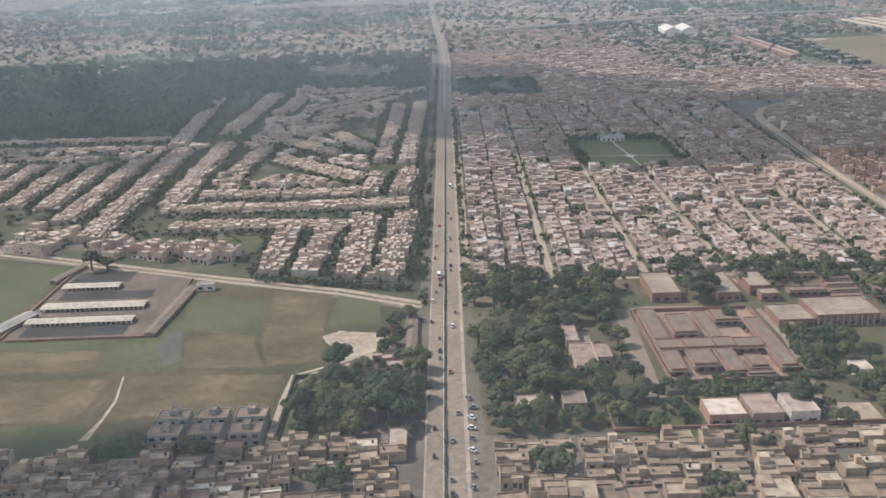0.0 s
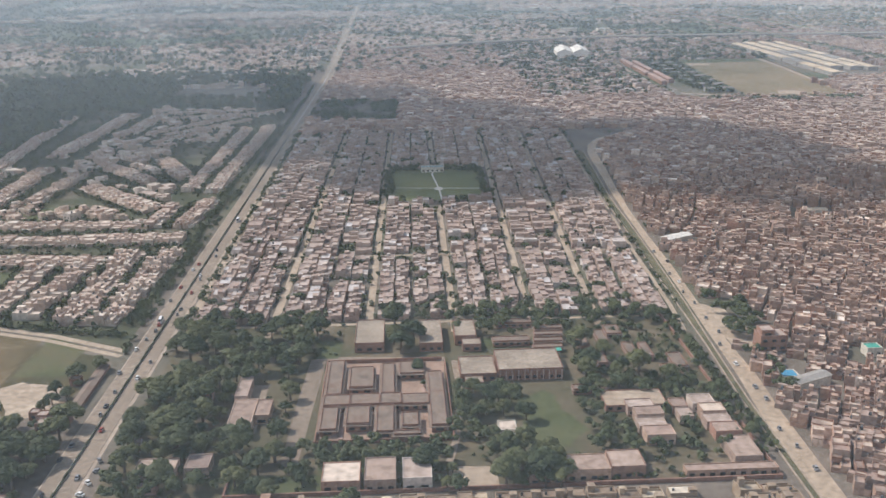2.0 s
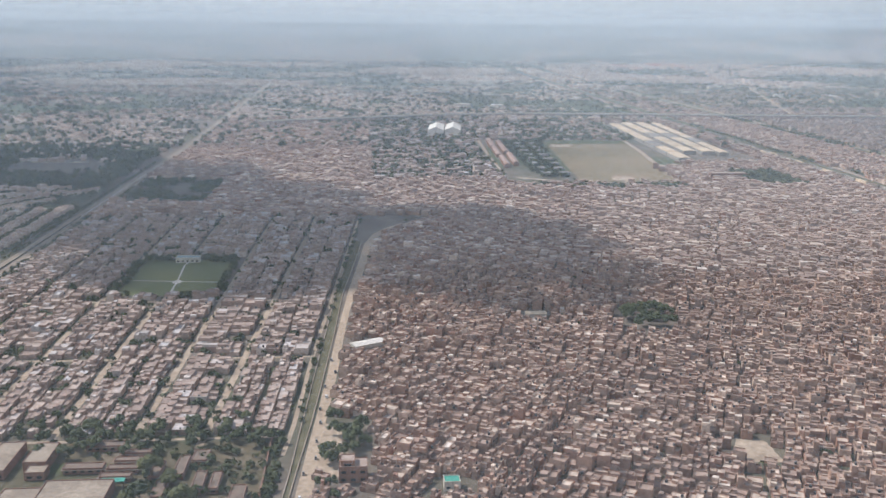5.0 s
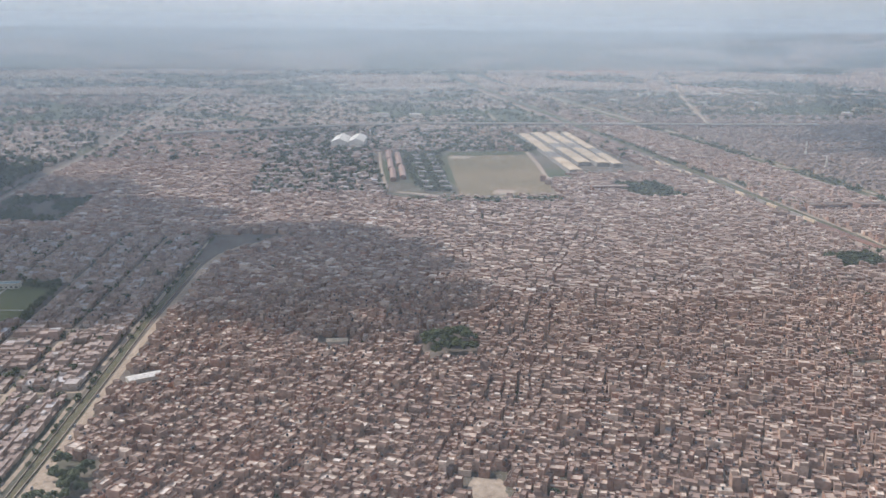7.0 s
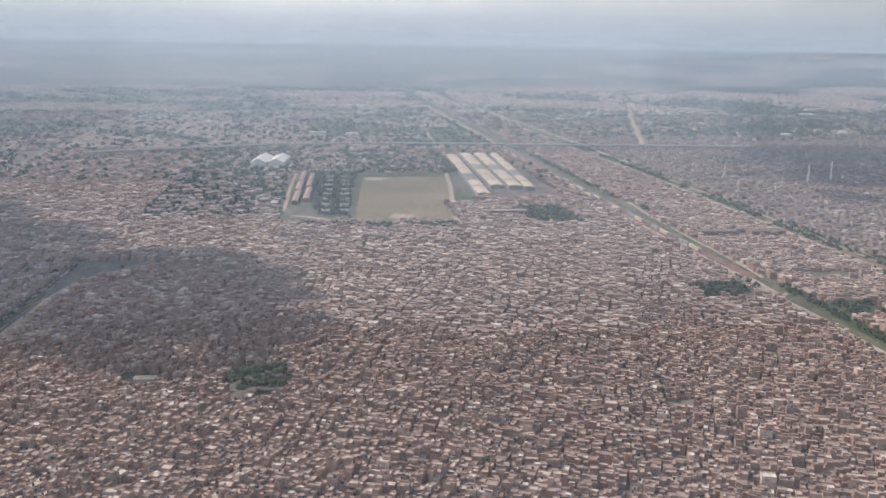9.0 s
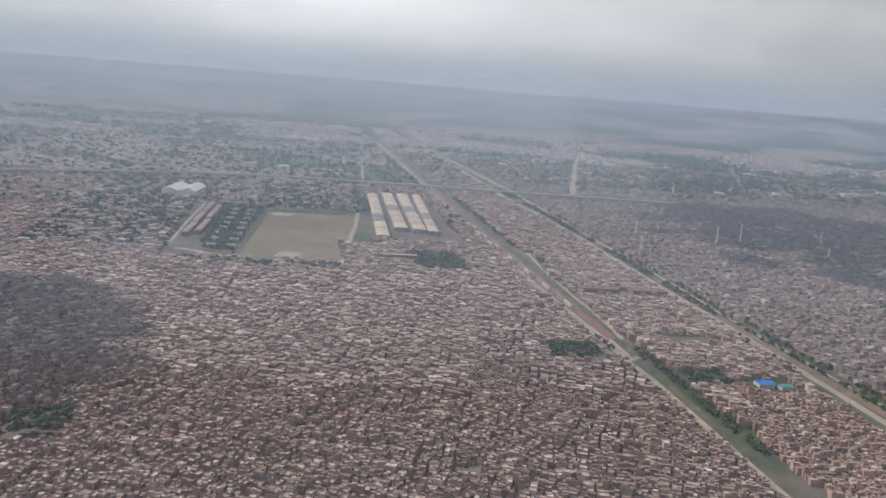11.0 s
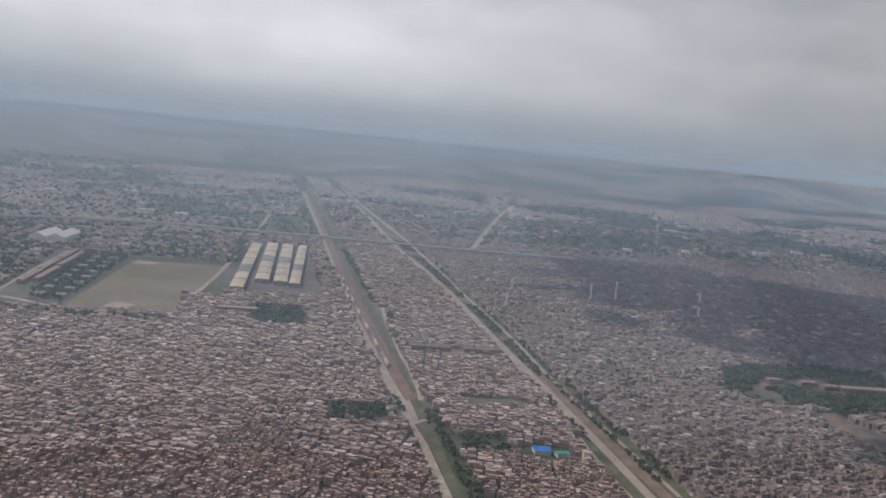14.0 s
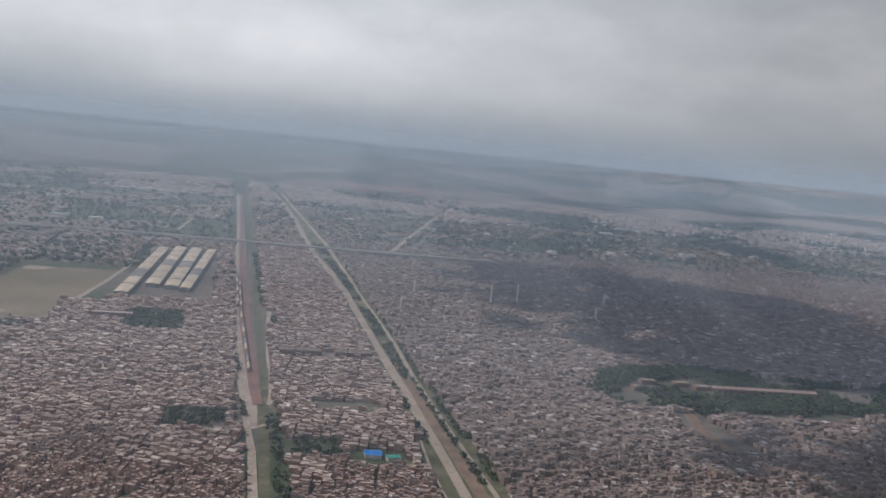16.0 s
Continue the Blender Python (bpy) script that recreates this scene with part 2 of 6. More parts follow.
ballast = mottled("rust_brown_ballast", (0.215, 0.11, 0.088), (0.315, 0.175, 0.135), 0.08, 0.9)
steel = mottled("rail_steel", (0.20, 0.16, 0.14), (0.30, 0.26, 0.24), 0.3, rough=0.4, metal=0.8)
bark = mottled("bark", (0.10, 0.075, 0.055), (0.17, 0.13, 0.10), 1.5, 6.0)
hedge_mat = mottled("clipped_hedge", (0.035, 0.045, 0.025), (0.06, 0.065, 0.04), 0.5, 2.5)


def leaf_material(name, island):
    m, t, bs = material(name, 0.7)
    g = t.nodes.new("ShaderNodeNewGeometry")
    if island:
        value = noise_node(t, 0.12, 4.0, g.outputs["Position"]).outputs["Fac"]
    else:
        value = t.nodes.new("ShaderNodeObjectInfo").outputs["Random"]
    base = ramp(t, value, [(0.15, (0.040, 0.056, 0.024)), (0.5, (0.066, 0.080, 0.034)), (0.85, (0.105, 0.112, 0.046))])
    leafy = ramp(t, g.outputs["Random Per Island"], [(0.0, (0.75, 0.78, 0.75)), (1.0, (1.3, 1.25, 1.2))])
    link(t, blend(t, base.outputs[0], leafy.outputs[0], 1.0, "MULTIPLY"), bs.inputs["Base Color"])
    return m


leaves = leaf_material("foliage", False)
leaves_mass = leaf_material("foliage_mass", True)


def ground_material(name, lo, hi):
    m, t, bs = material(name, 0.95)
    where = place_of(t)
    wide = noise_node(t, 0.0035, 6.0, where)
    mid = noise_node(t, 0.05, 5.0, where)
    fine = noise_node(t, 0.6, 3.0, where)
    earth = ramp(t, mid.outputs["Fac"], [(0.3, (0.13, 0.11, 0.09)), (0.6, (0.20, 0.165, 0.135)), (0.75, (0.28, 0.235, 0.195))]).outputs[0]
    green = ramp(t, mid.outputs["Fac"], [(0.35, (0.05, 0.075, 0.035)), (0.65, (0.11, 0.12, 0.065))]).outputs[0]
    mask = ramp(t, wide.outputs["Fac"], [(lo, (0, 0, 0)), (hi, (1, 1, 1))]).outputs[0]
    col = blend(t, earth, green, mask)
    grit = ramp(t, fine.outputs["Fac"], [(0.3, (0.75, 0.75, 0.75)), (0.7, (1.2, 1.2, 1.2))]).outputs[0]
    link(t, blend(t, col, grit, 1.0, "MULTIPLY"), bs.inputs["Base Color"])
    return m


ground_mat = ground_material("city_ground", 0.50, 0.62)
ground_far = ground_material("wooded_ground", 0.34, 0.48)


def far_land_material():
    """Woods and fields of the far plain, with pale clearings."""
    m, t, bs = material("far_land", 0.95)
    where = place_of(t)
    wide, mid = noise_node(t, 0.0011, 6.0, where), noise_node(t, 0.006, 6.0, where)
    woods = ramp(t, mid.outputs["Fac"], [(0.35, (0.024, 0.036, 0.02)), (0.55, (0.055, 0.066, 0.038)), (0.68, (0.10, 0.095, 0.062)), (0.76, (0.26, 0.22, 0.17))]).outputs[0]
    town = ramp(t, mid.outputs["Fac"], [(0.3, (0.05, 0.06, 0.04)), (0.55, (0.14, 0.12, 0.09)), (0.7, (0.3, 0.25, 0.2))]).outputs[0]
    mask = ramp(t, wide.outputs["Fac"], [(0.5, (0, 0, 0)), (0.58, (1, 1, 1))]).outputs[0]
    link(t, blend(t, woods, town, mask), bs.inputs["Base Color"])
    return m


far_land = far_land_material()

# ---- building kit ----


class Shape:
    """Corners and faces of one mesh, with a material slot for each face."""

    def __init__(self):
        self.v, self.f, self.m = [], [], []

    def quad(self, pts, mat=0):
        n = len(self.v)
        self.v += pts
        self.f.append(tuple(range(n, n + len(pts))))
        self.m.append(mat)

    def box(self, cx, cy, z0, wx, wy, h, ang=0.0, side=0, top=0, floor=False):
        c, s = math.cos(ang), math.sin(ang)
        n = len(self.v)
        for z in (z0, z0 + h):
            for a, b in ((-1, -1), (1, -1), (1, 1), (-1, 1)):
                dx, dy = a * wx / 2, b * wy / 2
                self.v.append((cx + dx * c - dy * s, cy + dx * s + dy * c, z))
        self.f += [(n, n + 1, n + 5, n + 4), (n + 1, n + 2, n + 6, n + 5), (n + 2, n + 3, n + 7, n + 6), (n + 3, n, n + 4, n + 7), (n + 4, n + 5, n + 6, n + 7)]
        self.m += [side] * 4 + [top]
        if floor:
            self.f.append((n + 3, n + 2, n + 1, n))
            self.m.append(side)

    def shell(self, cx, cy, z0, wx, wy, h, rim, thick, ang=0.0, side=0, top=1):
        """A flat-roofed block whose roof lies within a parapet; one closed skin."""
        c, s = math.cos(ang), math.sin(ang)
        n = len(self.v)
        for k, z in ((0, z0), (0, z0 + h + rim), (thick, z0 + h + rim), (thick, z0 + h)):
            for a, b in ((-1, -1), (1, -1), (1, 1), (-1, 1)):
                dx, dy = a * (wx / 2 - k), b * (wy / 2 - k)
                self.v.append((cx + dx * c - dy * s, cy + dx * s + dy * c, z))
        for r in range(3):
            for i in range(4):
                j = (i + 1) % 4
                self.f.append((n + 4 * r + i, n + 4 * r + j, n + 4 * r + 4 + j, n + 4 * r + 4 + i))
                self.m.append(side)
        self.f.append((n + 12, n + 13, n + 14, n + 15))
        self.m.append(top)

    def pitched(self, cx, cy, z0, wx, wy, rise, ang=0.0, mat=0, gable=0, over=0.0):
        """A saddle roof whose ridge runs along wx."""
        c, s = math.cos(ang), math.sin(ang)
        n = len(self.v)
        for dx, dy, z in ((-wx / 2 - over, -wy / 2 - over, 0), (wx / 2 + over, -wy / 2 - over, 0), (wx / 2 + over, wy / 2 + over, 0),
                          (-wx / 2 - over, wy / 2 + over, 0), (-wx / 2 - over, 0, rise), (wx / 2 + over, 0, rise)):
            self.v.append((cx + dx * c - dy * s, cy + dx * s + dy * c, z0 + z))
        self.f += [(n, n + 1, n + 5, n + 4), (n + 2, n + 3, n + 4, n + 5), (n + 1, n + 2, n + 5), (n + 3, n, n + 4), (n + 3, n + 2, n + 1, n)]
        self.m += [mat, mat, gable, gable, gable]

    def drum(self, cx, cy, z0, r, h, mat=0, sides=8, r2=None):
        n = len(self.v)
        r2 = r if r2 is None else r2
        for z, q in ((z0, r), (z0 + h, r2)):
            for i in range(sides):
                a = 2 * math.pi * i / sides
                self.v.append((cx + q * math.cos(a), cy + q * math.sin(a), z))
        for i in range(sides):
            j = (i + 1) % sides
            self.f.append((n + i, n + j, n + sides + j, n + sides + i))
        self.f.append(tuple(n + sides + i for i in range(sides)))
        self.m += [mat] * (sides + 1)

    def mesh(self, name, *mats):
        me = bpy.data.meshes.new(name)
        me.from_pydata(self.v, [], self.f)
        for m in mats:
            me.materials.append(m)
        if len(mats) > 1:
            me.polygons.foreach_set("material_index", self.m)
        me.update()
        return me


def part(name, shape, mats, parent, label=""):
    mats = mats if isinstance(mats, (tuple, list)) else (mats,)
    ob = new(name, shape.mesh(name, *mats))
    ob.parent = parent
    if label:
        ob["label"] = label
    return ob


def thing(name, label, category, m=None, group="", kind=""):
    ob = new(name)
    ob.empty_display_size = 1.0
    if m is not None:
        ob.matrix_basis = m
    return tagged(ob, label, category, group, kind)


def solid(name, shape, mats, label, category="", group="", kind=""):
    mats = mats if isinstance(mats, (tuple, list)) else (mats,)
    return tagged(new(name, shape.mesh(name, *mats)), label, category, group, kind)


def inside(x, y, rects):
    return any(a <= x <= b and c <= y <= d for a, b, c, d in rects)


def strip(shape, line, width, z, mat=0, depth=0.0):
    """A band of ground along a line of places."""
    pts = [Vector((*p, 0)) for p in line]
    left, right = [], []
    for i, p in enumerate(pts):
        a, b = pts[max(i - 1, 0)], pts[min(i + 1, len(pts) - 1)]
        d = (b - a).normalized()
        nrm = Vector((-d.y, d.x, 0))
        w = width[i] if isinstance(width, (list, tuple)) else width
        left.append(p + nrm * w / 2)
        right.append(p - nrm * w / 2)
    for i in range(len(pts) - 1):
        q = [(right[i].x, right[i].y, z), (right[i + 1].x, right[i + 1].y, z), (left[i + 1].x, left[i + 1].y, z), (left[i].x, left[i].y, z)]
        shape.quad(q, mat)
        if depth:
            for a, b in ((q[0], q[1]), (q[2], q[3])):
                shape.quad([(a[0], a[1], z - depth), (b[0], b[1], z - depth), b, a], mat)


def patch(shape, outline, z, mat=0, rough=0.0):
    """A plot of ground; rough: by how many metres its edge wanders."""
    pts = []
    for (xa, ya), (xb, yb) in zip(outline, outline[1:] + outline[:1]):
        n = max(1, int(math.hypot(xb - xa, yb - ya) / 1.0)) if rough else 1
        for k in range(n):
            x, y = xa + (xb - xa) * k / n, ya + (yb - ya) * k / n
            wob = 0.45 * noise.noise_vector(Vector((x * 0.09, y * 0.09, 3.0))) + 0.22 * noise.noise_vector(Vector((x * 0.5, y * 0.5, 7.0)))
            pts.append(Vector((x + rough * wob.x, y + rough * wob.y, z)))
    for tri in tessellate_polygon([pts]):
        a, b, c = (pts[k] for k in tri)
        if (b - a).cross(c - a).z < 0:
            b, c = c, b
        shape.quad([tuple(a), tuple(b), tuple(c)], mat)


# ---- ground ----
MIDDLE = Vector((290.0, 15.0))
RIM_FROM, RIM_TO, RIM_HIGH = 2600.0, 4680.0, 138.0


def horizon_lift(x, y):
    """Height that bends the far ground up to the horizon in the camera's view."""
    r = math.hypot(x - MIDDLE.x, y - MIDDLE.y)
    if r <= RIM_FROM:
        return 0.0
    u = min(1.0, (r - RIM_FROM) / (RIM_TO - RIM_FROM))
    return max(0.0, RIM_HIGH * (1 - min(r, RIM_TO) / RIM_FROM * (1 - u)))


def lifted(shape):
    shape.v = [(x, y, z + horizon_lift(x, y)) for x, y, z in shape.v]
    return shape


RINGS = [0.0, 150.0, 350.0, 700.0, 1050.0, 1400.0, 1750.0, 2100.0, 2400.0] + [2600.0 + 65.0 * k for k in range(33)] + [6000.0, 12000.0, 50000.0]
SPOKES = 120
bm = bmesh.new()
rings = [[bm.verts.new((MIDDLE.x, MIDDLE.y, 0.0))]]
for r in RINGS[1:]:
    spots = [(MIDDLE.x + r * math.sin(2 * math.pi * k / SPOKES), MIDDLE.y + r * math.cos(2 * math.pi * k / SPOKES)) for k in range(SPOKES)]
    rings.append([bm.verts.new((x, y, horizon_lift(x, y))) for x, y in spots])
for n, (inner, outer) in enumerate(zip(rings, rings[1:])):
    for k in range(SPOKES):
        j = (k + 1) % SPOKES
        face = bm.faces.new([inner[0], outer[j], outer[k]] if n == 0 else [inner[k], inner[j], outer[j], outer[k]])
        face.material_index = 2 if RINGS[n] >= 2100 else 1 if RINGS[n] >= 1400 else 0
bmesh.ops.recalc_face_normals(bm, faces=bm.faces)
if sum(f.normal.z for f in bm.faces) < 0:
    bmesh.ops.reverse_faces(bm, faces=bm.faces)
me = bpy.data.meshes.new("ground")
bm.to_mesh(me)
bm.free()
for m in (ground_mat, ground_far, far_land):
    me.materials.append(m)
tagged(new("ground", me), "dusty plain of city ground with greener stretches", "ground", kind="structure")

# ---- roads, rails and open land ----
MAIN = [(-2.2, 60), (-1.9, 168), (-1.4, 222), (-1.0, 261), (-0.4, 315), (0.4, 393), (1.7, 516), (3.4, 681), (6.0, 936), (5.0, 1113), (2, 1250), (-3, 1450), (-9, 1790), (-16, 2300), (-22, 2900)]


def main_x(y):
    for (xa, ya), (xb, yb) in zip(MAIN, MAIN[1:]):
        if y <= yb:
            return xa + (xb - xa) * (y - ya) / (yb - ya)
    return MAIN[-1][0]


def off(line, dx):
    return [(x + dx, y) for x, y in line]


s = Shape()
strip(s, off(MAIN, 0.5), 9.8, 0.03)
solid("pavement", s, verge, "dusty earth shoulders along the avenue", "shoulder", kind="structure")
s = Shape()
strip(s, off(MAIN, -2.2), 3.6, 0.12, depth=0.12)
strip(s, off(MAIN, 2.4), 4.0, 0.12, depth=0.12)
solid("road", s, asphalt, "worn grey dual carriageway, dusty at its edges", "road", kind="structure")
s = Shape()
strip(s, MAIN, 0.7, 0.27, depth=0.27)
solid("kerb", s, kerb_mat, "raised concrete median between the carriageways", "median", kind="structure")

CANAL = [(163.5, 150), (165.8, 226), (168.2, 263), (170.2, 298), (171.8, 331), (174.4, 385), (177.0, 449), (183.4, 537), (185.0, 562)]
BANK = [(167.0, 150), (169.8, 218), (171.9, 241), (172.6, 262), (173.5, 284), (175.0, 308), (177.0, 342), (178.8, 385), (180.7, 420), (183.6, 460), (188.0, 508), (191.8, 555), (197.0, 582), (206, 602), (222, 618), (240, 626)]
SIDE_LANE = [(164.3, 275), (166.2, 298), (167.6, 331), (168.6, 356), (171.2, 402), (174.8, 460), (179.7, 537), (185.2, 623)]


def along(line, y):
    """The x of a line of places at this y."""
    for (xa, ya), (xb, yb) in zip(line, line[1:]):
        if y <= yb:
            return xa + (xb - xa) * (y - ya) / (yb - ya)
    return line[-1][0]


s = Shape()
strip(s, BANK, [5.4, 5.6, 5.4, 4.2, 3.6, 3.5, 3.6, 3.2, 3.0, 3.8, 4.8, 5.4, 5.0, 4.0, 3.0, 2.4], 0.05)
solid("road", s, sandy_road, "broad unpaved dusty canal road", "road", kind="structure")
s = Shape()
strip(s, CANAL, [1.5, 1.5, 1.5, 2.6, 3.0, 3.2, 3.0, 4.6, 4.6], 0.07)
solid("canal", s, canal_green, "narrow weed-grown drain beside the dusty road", "canal", kind="structure")
s = Shape()
for e in (-1, 1):
    strip(s, [(x + e * w, y) for (x, y), w in zip(CANAL, (0.9, 0.9, 0.9, 1.5, 1.7, 1.8, 1.7, 2.5, 2.5))], 0.25, 0.45, depth=0.45)
solid("trim", s, verge, "low mossy drain walls", "drain wall", kind="structure")
s = Shape()
strip(s, SIDE_LANE, 1.5, 0.055)
solid("road", s, dusty_road, "narrow pale lane beside the drain", "lane", kind="structure")

FIELD_ROAD = [(-260, 372), (-168, 339.6), (-128, 322.5), (-88, 305), (-54, 291.2), (-34.6, 283.5), (-8, 269)]
s = Shape()
strip(s, FIELD_ROAD, 2.0, 0.05)
strip(s, [(x + 1.0, y + 3.4) for x, y in FIELD_ROAD], 2.4, 0.045)
strip(s, [(-41.1, 184), (-40.7, 215), (-37, 223), (-29, 227.5), (-16, 235.5), (-9, 240)], 1.6, 0.05)
solid("road", s, dusty_road, "pale earth track skirting the fields", "track", kind="structure")

# the colony grid's streets
def street_x(i, y):
    """The colony's streets, from the avenue's side road to the drain's lane."""
    if i == 6:
        return along(SIDE_LANE, y)
    x0, slope = ((6.9, 0.010), (34.8, 0.021), (65.6, 0.018), (93.0, 0.012), (118.0, 0.036), (139.6, 0.054))[i]
    return x0 + slope * (y - 300)


STREETS_Y = [289.0, 362.0, 440.0, 530.0]
PARK = (69.0, 121.0, 448.0, 526.0)
s = Shape()
for i in range(6):
    stops = [y for y in range(280, 641, 20) if not (i == 3 and 440 < y < 530)]
    for a, b in zip(stops, stops[1:]):
        if b - a == 20:
            strip(s, [(street_x(i, a), a), (street_x(i, b), b)], 2.5, 0.05)
for y in STREETS_Y:
    strip(s, [(7, y), (street_x(6, y) - 1, y)], 1.7, 0.055)
solid("road", s, dusty_road, "straight dusty streets of the housing colony", "street", kind="structure")

# the school's drive and yard
s = Shape()
strip(s, [(49, 200), (50, 230), (51.5, 262)], [4.0, 4.6, 4.6], 0.06)
strip(s, [(53, 262), (88, 259)], 3.0, 0.055)
strip(s, [(91, 258), (91.5, 237), (88.5, 210), (86.5, 200)], 1.8, 0.055)
patch(s, [(31, 218), (39, 217), (39, 245), (31, 246)], 0.05)
solid("pavement", s, asphalt, "grey tarmac drive to the school", "drive", kind="structure")

# fields and lawns
s = Shape()
patch(s, [(-360, 420), (-128, 328), (-88, 310), (-34, 288), (-8.5, 275), (-8.5, 800), (-360, 800)], 0.012)
solid("ground", s, mottled("colony_ground", (0.05, 0.062, 0.03), (0.09, 0.09, 0.052), 0.05, 0.6, c=(0.20, 0.165, 0.125)), "gardens and lanes of the western colony", "gardens", kind="structure")
s = Shape()
patch(s, [(7.2, 187.7), (161, 187.7), (164, 286), (7.2, 290)], 0.015)
solid("ground", s, mottled("park_floor", (0.075, 0.08, 0.042), (0.125, 0.105, 0.066), 0.05, 0.6, c=(0.21, 0.165, 0.115)), "shaded grass and bare earth under park trees", "park ground", kind="structure")
s = Shape()
patch(s, [(-230, 184.5), (-42, 184.5), (-40, 214), (-30, 225), (-14, 237), (-12, 268), (-54, 289), (-128, 320), (-230, 360)], 0.02)
solid("ground", s, dry_grass, "patchy dry grass field", "field", kind="structure")
s = Shape()
patch(s, [(-39, 188), (-22, 188), (-23, 226), (-39.5, 219)], 0.045)
patch(s, [(-190, 285), (-135, 262), (-134, 320), (-190, 345)], 0.045, rough=5)
patch(s, [(-88, 337), (-66, 335), (-67, 353), (-86, 356)], 0.04)
patch(s, [(-96, 428), (-70, 425), (-78, 455), (-98, 458)], 0.04)
patch(s, [(50, 262), (57, 262), (58, 275), (50, 276)], 0.07)
patch(s, [(106, 207), (116, 204), (122, 212), (114, 236), (106, 232)], 0.045, rough=5)
patch(s, [(56, 197), (84, 196), (84, 206), (56, 207)], 0.045)
patch(s, [(96, 268), (124, 267), (124, 273), (96, 274)], 0.045)
patch(s, [(36, 184), (60, 183), (58, 196), (36, 197)], 0.045)
solid("ground", s, lawn, "green plots of grass and crops", "lawn", kind="structure")
s = Shape()
patch(s, [(302, 262), (313, 262), (312.5, 277), (305, 279), (302, 272)], 0.05, rough=3)
patch(s, [(86, 188), (97, 187), (97, 197), (86, 198)], 0.05)
patch(s, [(-115, 842), (-40, 822), (-46, 905), (-108, 900)], 0.05, rough=30)
patch(s, [(784, 1990), (905, 1900), (900, 2010), (800, 2080)], 0.05, rough=30)
patch(s, [(175, 258), (184, 262), (183, 292), (175, 300)], 0.045, rough=3)
solid("ground", s, bare_earth, "bare pale earth and dug sand", "earth", kind="structure")
# plots of the field: crops, withered grass, trodden ways and dug sand
s = Shape()
patch(s, [(-84, 289), (-56, 278), (-53.5, 249), (-78, 257.5)], 0.035, rough=2)
patch(s, [(-87, 266), (-79, 266), (-72.5, 229.5), (-95.5, 229), (-94.5, 246)], 0.03, rough=4)
patch(s, [(-150, 202), (-107, 200), (-88, 199), (-81, 195), (-69, 188.5), (-71, 185), (-150, 185)], 0.035, rough=4)
patch(s, [(-34, 286), (-20, 276), (-20, 256), (-35, 256)], 0.035, rough=3)
patch(s, [(-130, 252), (-98, 252), (-84, 245), (-96, 242), (-130, 247)], 0.035, rough=2)
solid("ground", s, crop, "dull green plots of young crop", "field", kind="structure")
s = Shape()
patch(s, [(-75, 250), (-64, 254), (-55, 249.5), (-49.5, 229.5), (-72, 230)], 0.045, rough=2.5)
patch(s, [(-55.5, 292), (-36, 286), (-36.5, 253), (-33, 231), (-48, 229.5), (-53, 248), (-55, 275)], 0.04, rough=2.5)
patch(s, [(-150, 246), (-98, 244), (-97, 231), (-150, 229)], 0.045, rough=4)
patch(s, [(-84, 225), (-43, 224), (-44, 203), (-62.5, 204.5), (-72.5, 203), (-81.5, 200)], 0.045, rough=2.5)
patch(s, [(-150, 227), (-90, 224.5), (-88.5, 206.5), (-94, 201), (-150, 203)], 0.045, rough=3)
solid("ground", s, withered, "brown withered plots of the field", "field", kind="structure")
s = Shape()
patch(s, [(-36, 248.5), (-30.5, 252.5), (-18.5, 249.5), (-14, 240), (-15.5, 233), (-22, 230), (-28, 232)], 0.06, rough=2.5)
strip(s, [(-16, 231.5), (-24.5, 233), (-32, 228), (-40.6, 223), (-41.4, 209), (-41.3, 186)], [1.6, 1.4, 1.2, 1.1, 1.0, 1.2], 0.066)
strip(s, [(-85.5, 226), (-83, 212), (-83, 202), (-84, 192)], [0.5, 0.7, 0.8, 2.2], 0.06)
solid("ground", s, bare_earth, "dug sand and trodden footpaths in the field", "earth", kind="structure")
s = Shape()
patch(s, [(-84, 247), (-81.5, 255), (-78.5, 258), (-74, 237), (-76.5, 232)], 0.042, rough=3)
solid("ground", s, mottled("damp_silt", (0.095, 0.088, 0.07), (0.14, 0.125, 0.105), 0.1, 0.7), "damp grey silt beside the crops", "silt", kind="structure")
s = Shape()
patch(s, [(72, 451), (116.5, 449), (121, 519), (72.5, 522)], 0.05)
solid("ground", s, park_grass, "square green colony park", "park lawn", kind="structure")
s = Shape()
strip(s, [(74.5, 478), (94, 475.5), (118, 473)], 0.9, 0.09)
strip(s, [(97, 450), (96.5, 474), (94.2, 508), (95, 514)], 0.9, 0.094)
patch(s, [(96.4 + 2.4 * math.cos(k * 0.7), 474.5 + 3.6 * math.sin(k * 0.7)) for k in range(9)], 0.1)
solid("pavement", s, cream, "pale footpaths crossing the park", "footpath", kind="structure")

# the sports ground, the rail corridor and the second canal
s = Shape()
patch(s, [(369.5, 777), (451, 783), (483.5, 1054), (389.5, 1043)], 0.05)
solid("ground", s, mottled("worn_turf", (0.17, 0.145, 0.08), (0.235, 0.185, 0.11), 0.012, 0.25, c=(0.31, 0.235, 0.155)), "worn sports ground with dry turf", "sports ground", kind="structure")
s = Shape()
patch(s, [(389, 1030), (482, 1040), (486, 1075), (391, 1066)], 0.056, rough=4)
patch(s, [(312, 860), (322, 858), (330, 1000), (318, 1010)], 0.056, rough=4)
solid("ground", s, lawn, "green grass on the edge of the sports ground", "lawn", kind="structure")
s = Shape()
strip(s, [(318, 802), (334, 794), (374, 765), (420, 763), (452, 779)], 6.0, 0.06)
strip(s, [(453.5, 775), (463, 865), (475, 962), (489, 1110), (504, 1293)], 4.6, 0.06)
